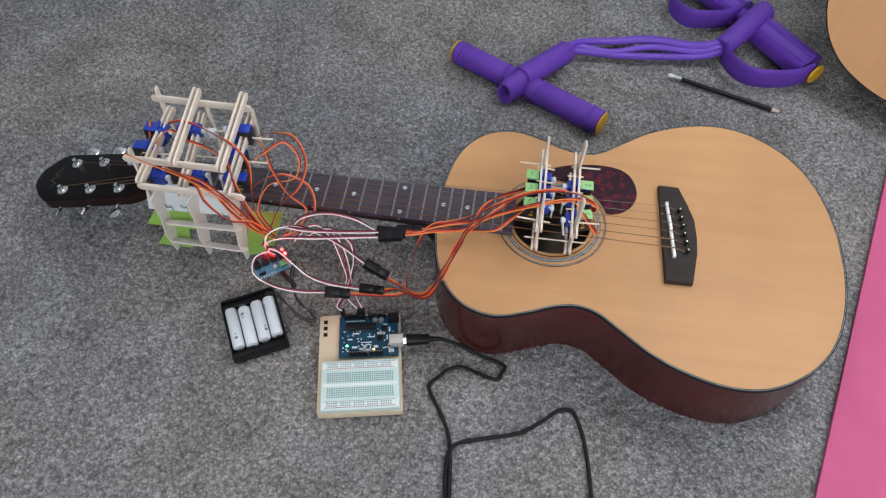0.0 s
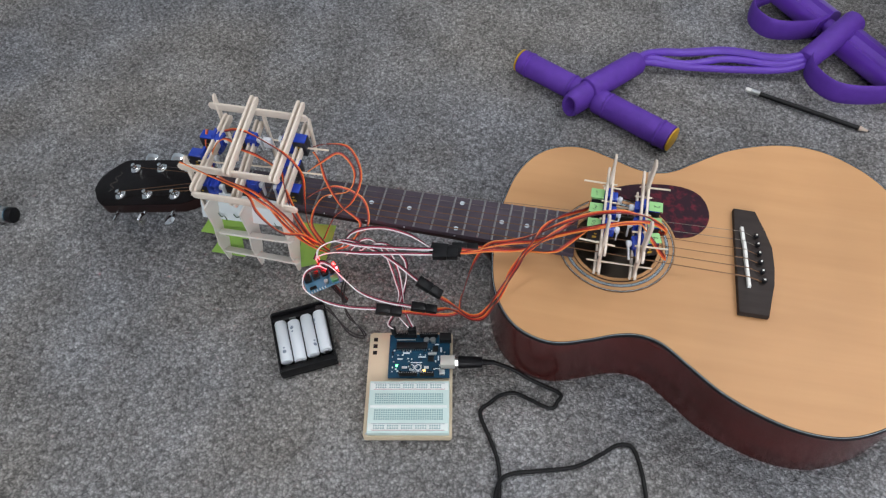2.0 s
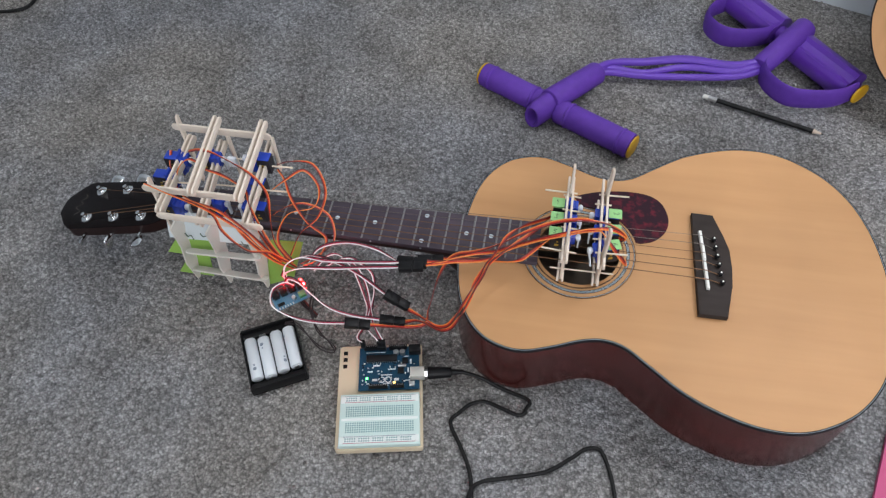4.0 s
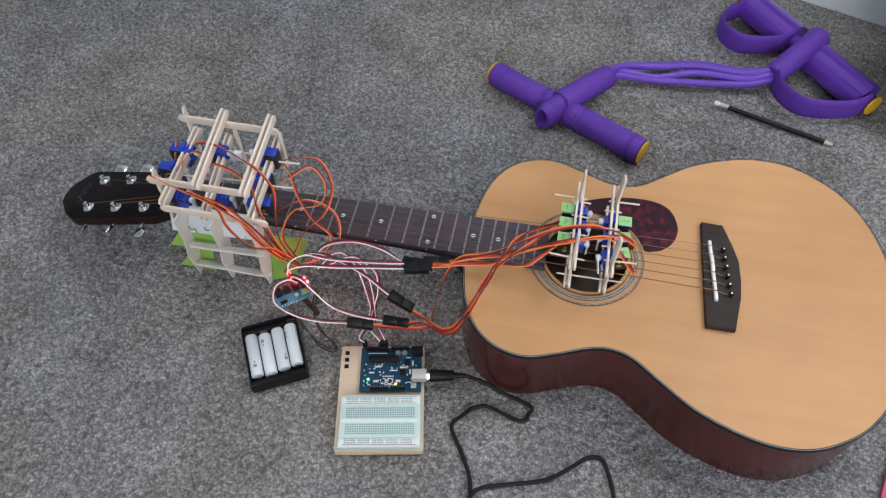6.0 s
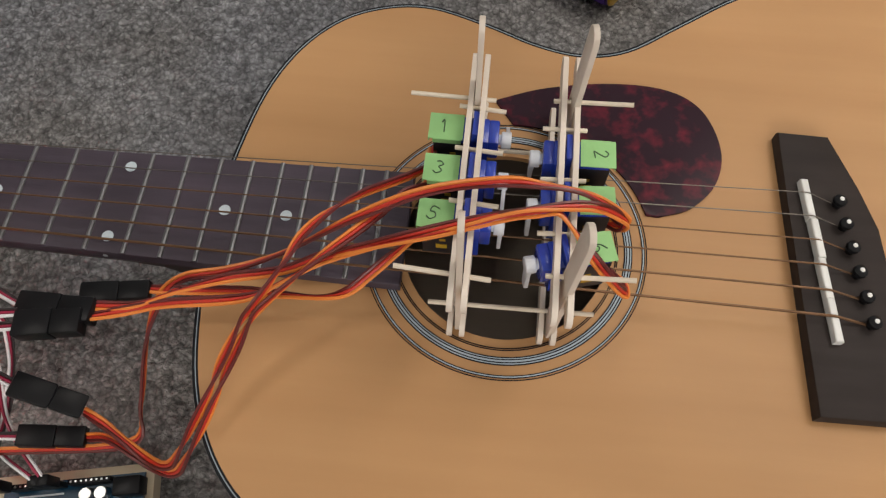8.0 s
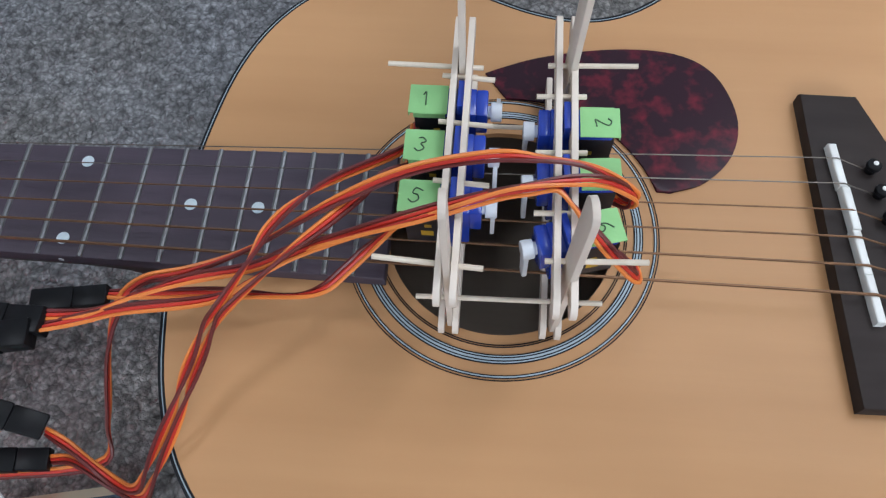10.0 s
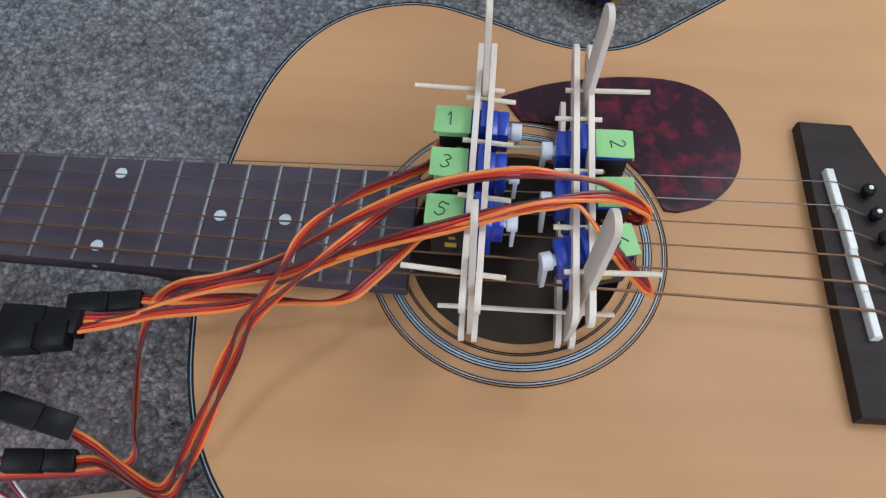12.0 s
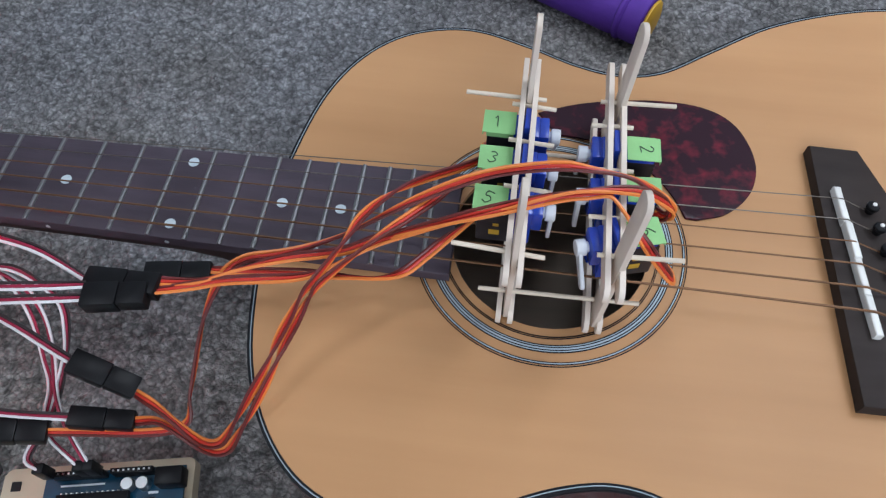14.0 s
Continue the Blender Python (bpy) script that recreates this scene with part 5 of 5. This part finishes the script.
def batteries():
    m = pose(-0.4735, -0.1455, 0.0, 0, 0, 28.5)
    t = thing("battery_holder", "open black plastic holder for four cells on the carpet", "battery holder", m)
    part("tray", box(0.0660, 0.0800, 0.0025, (0, 0, 0.0022), 0.0008), BLACKPLASTIC, t)
    for x in (-0.0322, 0.0322):
        part("side_wall", box(0.0016, 0.0800, 0.0120, (x, 0, 0.0095), 0.0005), BLACKPLASTIC, t)
    for y in (-0.0390, 0.0390):
        part("end_wall", box(0.0628, 0.0022, 0.0150, (0, y, 0.0110), 0.0005), BLACKPLASTIC, t)
    part("end_block", box(0.0628, 0.0080, 0.0100, (0, 0.0330, 0.0085), 0.0008), BLACKPLASTIC, t)
    part("end_block", box(0.0628, 0.0060, 0.0100, (0, -0.0340, 0.0085), 0.0008), BLACKPLASTIC, t)
    for k in range(3):
        part("divider", box(0.0012, 0.060, 0.0050, (-0.0155 + 0.0155 * k, 0, 0.0058)), BLACKPLASTIC, t)
    for k in range(4):
        part("contact", box(0.0080, 0.0006, 0.0070, (-0.0232 + 0.0155 * k, 0.0284, 0.0125)), SILVER, t)
    for k in range(4):
        b = thing("battery", "white wrapped cylindrical cell in the black holder", "battery", m @ pose(-0.0232 + 0.0155 * k, (0.0012, -0.0018, 0.0012, 0.0020)[k], 0.0112, 90 if k % 2 else -90, 0, 0) @ pose(0, 0, 0, 0, 0, 20 * k), group="cells in the holder")
        part("can", lathe([(0.0060, -0.0272), (0.0070, -0.0262), (0.0072, -0.0250), (0.0072, 0.0250), (0.0066, 0.0264), (0.0030, 0.0266)], 28), CELL, b)
        part("terminal", lathe([(0.0027, 0.0266), (0.0027, 0.0278), (0.0020, 0.0281)], 16), SILVER, b)
        for z, w in ((-0.016, 0.0022), (-0.011, 0.0012)):
            for s in (1, -1):
                part("printed_mark", lathe([(w, 0.0), (w, 0.0002)], 12, m=pose(0, s * 0.00712, z, -90 * s, 0, 0)), CELL_INK, b)


# ---- exercise band and pencil ----
def foam_grip(parent, a, b, r, flare=False):
    """A ridged foam sleeve."""
    a, b = Vector(a), Vector(b)
    n = (b - a).length
    prof = [(r * 0.80, 0.0), (r * 0.97, 0.0015), (r, 0.004), (r, n * 0.12), (r * 0.95, n * 0.125), (r * 1.06, n * 0.14), (r * 1.06, n * 0.16), (r * 0.95, n * 0.17), (r, n * 0.2), (r, n * 0.80), (r * 0.95, n * 0.815), (r * 1.05, n * 0.83), (r * 1.05, n * 0.85), (r * 0.95, n * 0.86), (r, n * 0.90), (r, n - 0.003), (r * 0.9, n)]
    m = (b - a).to_track_quat("Z", "Y").to_matrix().to_4x4()
    m.translation = a
    return part("foam_grip", lathe(prof, 32, m=m), PURPLE, parent)


def exercise_band():
    t = thing("resistance_band", "purple foam and latex pedal resistance band lying on the carpet", "exercise band")
    # the T handle
    a, b = Vector((-0.2990, 0.3720, 0.0185)), Vector((-0.0605, 0.2440, 0.0185))
    d = (b - a).normalized()
    mid = a.lerp(b, 0.47)
    foam_grip(t, a + d * 0.006, mid - d * 0.010, 0.0180)
    foam_grip(t, b - d * 0.006, mid + d * 0.014, 0.0185)
    part("inner_bar", rod(mid - d * 0.02, mid + d * 0.02, 0.0150), PURPLE, t)
    for p, s in ((a, 1), (b, -1)):
        m = (d * -s).to_track_quat("Z", "Y").to_matrix().to_4x4()
        m.translation = p + d * s * 0.006
        part("end_cap", lathe([(0.0165, 0.0), (0.0176, 0.0008), (0.0172, 0.0022), (0.0140, 0.0034)], 28, m=m), YELLOWCAP, t, "yellow plastic end cap")
    # the sleeve that loops round the bar and gathers the cords
    e = Vector((-0.1220, 0.3900, 0.0240))
    part("sleeve", rod(mid + Vector((-0.002, -0.004, 0.0130)), e, 0.0185, 0.0175, 24, 0.004), PURPLE, t, "purple foam sleeve")
    front = (mid - e)
    front.z = 0
    front.normalize()
    # the foam tube runs on past the bar and ends open
    cuff = bmesh.new()
    levels = []
    for q, wa, hb in ((-0.020, 0.0165, 0.0180), (0.0, 0.0172, 0.0210), (0.022, 0.0160, 0.0215), (0.034, 0.0145, 0.0210), (0.0385, 0.0120, 0.0185), (0.0375, 0.0082, 0.0155), (0.030, 0.0068, 0.0145), (0.006, 0.0062, 0.0130)):
        mid_q = mid + front * q + Vector((0, 0, 0.006 - 0.10 * max(q, 0)))
        levels.append([cuff.verts.new(mid_q + d * (wa * math.cos(radians(k))) + Vector((0, 0, 1)) * (hb * math.sin(radians(k)))) for k in range(0, 360, 15)])
    for la, lb in zip(levels, levels[1:]):
        for k in range(24):
            cuff.faces.new((la[k], la[(k + 1) % 24], lb[(k + 1) % 24], lb[k]))
    cuff.faces.new(levels[-1])
    cuff.faces.new(levels[0])
    bmesh.ops.recalc_face_normals(cuff, faces=cuff.faces)
    part("cuff", cuff, PURPLE, t, "open foam end of the sleeve")
    # four latex cords
    g = Vector((0.1190, 0.4320, 0.0260))
    for k, (dy, dz) in enumerate(((0.012, 0.004), (0.004, 0.011), (-0.005, 0.005), (-0.012, -0.003))):
        pts = [e - Vector((0.012, 0.015, 0)) + Vector((dy * 0.5, dy * 0.3, dz)), e + Vector((0.016 + dy * 0.6, 0.018 + dy * 0.8, dz * 0.6 - 0.004)), e + Vector((0.070, 0.030 + dy * 1.3 + 0.006 * math.sin(k * 2.1), dz * 0.3 - 0.010)), (0.010, 0.4330 + dy * 1.7 - 0.004 * math.cos(k * 1.7), 0.0140 + dz * 0.6), (0.075, 0.4280 + dy, 0.0180 + dz * 0.6), g + Vector((-0.012, dy * 0.8, dz * 0.7 - 0.003)), g + Vector((0.02, 0.016 + dy * 0.6, dz * 0.5))]
        part("cord", tube(smooth_line(pts, 7), 0.0054, 10), LATEX, t, "purple latex cord")
    # pedal bar with two foot loops
    h = Vector((0.1840, 0.5060, 0.0340))
    part("sleeve", rod(g, h + Vector((0.004, 0.004, 0.014)), 0.0165, 0.0180, 24, 0.004), PURPLE, t, "purple foam sleeve")
    pa, pb = Vector((0.0930, 0.6010, 0.0260)), Vector((0.2500, 0.4040, 0.0260))
    u = (pb - pa).normalized()
    w = Vector((u.y, -u.x, 0))
    c = pa.lerp(pb, 0.47)
    for s0, s1 in ((pa, c - u * 0.016), (c + u * 0.012, pb)):
        m = (s1 - s0).to_track_quat("Z", "Y").to_matrix().to_4x4()
        m.translation = s0
        n = (s1 - s0).length
        pad = bmesh.new()
        # a rounded shell with stepped lips along its length
        rim = []
        for q in range(0, 360, 10):
            r = 0.0250 if q % 120 < 80 else 0.0195
            rim.append((r * math.cos(radians(q + 20)), r * math.sin(radians(q + 20))))
        prism(rim, 0.0, n, 0.0, pad, m)
        part("foot_pad", pad, PURPLE_PLASTIC, t, "shiny ribbed purple plastic foot pad", smooth=20)
    part("inner_bar", rod(pa - u * 0.012, pb + u * 0.008, 0.0120), PURPLE_PLASTIC, t)
    for p, s in ((pa - u * 0.014, -1), (pb + u * 0.012, 1)):
        m = (u * s).to_track_quat("Z", "Y").to_matrix().to_4x4()
        m.translation = p
        part("end_cap", lathe([(0.0150, 0.0), (0.0158, 0.001), (0.0150, 0.003), (0.0120, 0.0042)], 28, m=m), YELLOWCAP, t, "yellow plastic end cap")
    for s0, s1, out in ((pa + u * 0.002, c - u * 0.018, 0.084), (c + u * 0.020, pb + u * 0.008, 0.097)):
        pts = [s0 - w * 0.016 + Vector((0, 0, 0.004)), s0 + w * (out * 0.25), s0 + u * 0.001 + w * (out * 0.55), s0.lerp(s1, 0.13) + w * (out * 0.86), s0.lerp(s1, 0.36) + w * out, s0.lerp(s1, 0.68) + w * (out * 0.92), s0.lerp(s1, 0.94) + w * (out * 0.42), s1 + w * 0.004 + Vector((0, 0, 0.004))]
        part("foot_strap", tube(smooth_line(pts, 8), 0.0046, 12, flat=(0.8, 3.9)), PURPLE, t, "broad purple foam foot strap")
    return t


def pencil():
    a, b = Vector((0.0400, 0.3810, 0.0052)), Vector((0.2085, 0.3240, 0.0046))
    d = (b - a).normalized()
    t = thing("pencil", "black pencil with silver ferrule and white eraser on the carpet", "pencil")
    part("shaft", rod(a + d * 0.020, b - d * 0.016, 0.0038, sides=6), GRAPHITE, t)
    part("ferrule", rod(a + d * 0.008, a + d * 0.021, 0.0040, sides=18), SILVER, t, "silver ferrule")
    part("eraser", rod(a, a + d * 0.009, 0.0036, sides=18, bevel=0.001), BONE, t, "white eraser")
    part("cone", rod(b - d * 0.016, b - d * 0.004, 0.0037, 0.0013, 18), CONE, t)
    part("lead_tip", rod(b - d * 0.004, b, 0.0013, 0.0003, 10), GRAPHITE, t)


def stray_cord():
    t = thing("stray_cord", "black cord lying at the far side of the carpet", "cable")
    part("cord", tube(smooth_line([(-1.30, 0.40, 0.003), (-1.20, 0.425, 0.003), (-1.15, 0.432, 0.003), (-1.12, 0.45, 0.003), (-1.13, 0.49, 0.003), (-1.22, 0.54, 0.003)], 6), 0.003, 8), RUBBER, t)


def loose_cap():
    """A short banded tube lies at the west side, its dark end towards the guitar."""
    t = thing("marker_pen", "short silver-banded dark marker pen lying on the carpet", "pen", pose(-0.9170, -0.0450, 0.0112, 0, 0, 4))
    part("cap", rod((-0.010, 0, 0), (0, 0, 0), 0.0104, 0.0108, 24, 0.001), BLACKPLASTIC, t)
    for k in range(3):
        part("band", rod((-0.017 - 0.010 * k, 0, 0), (-0.0105 - 0.010 * k, 0, 0), 0.0111, sides=24), SILVER, t, "silver band")
    part("barrel", rod((-0.125, 0, 0), (-0.0095, 0, 0), 0.0100, sides=24, bevel=0.001), DRIVER_PCB, t, "dark teal barrel")


carpet()
room()
yoga_mat()
acoustic_guitar()
leaning_guitar()
plucking_rig()
fretting_rig()
neck_stand()
leads()
driver_board()
microcontroller()
batteries()
exercise_band()
pencil()
stray_cord()
loose_cap()


def motions():
    """The arms of three plucking servos swing and come back to rest."""
    swings = ((HORNS[1], [(0.0, -38), (11.45, -38), (11.6, -17), (11.75, 4), (14.0, 4)]),
              (HORNS[0], [(0.0, 48), (11.45, 48), (11.6, 36), (11.75, 25), (14.0, 25)]),
              (HORNS[5], [(0.0, 50), (7.78, 50), (7.88, 26), (7.98, 4), (13.3, 4), (13.42, 26), (13.54, 50), (14.0, 50)]))
    for horn, turns in swings:
        rest = horn.matrix_basis.translation.copy()
        walk(horn, [(t, Matrix.Translation(rest) @ pose(0, 0, 0, a, 0, 0)) for t, a in turns])


motions()
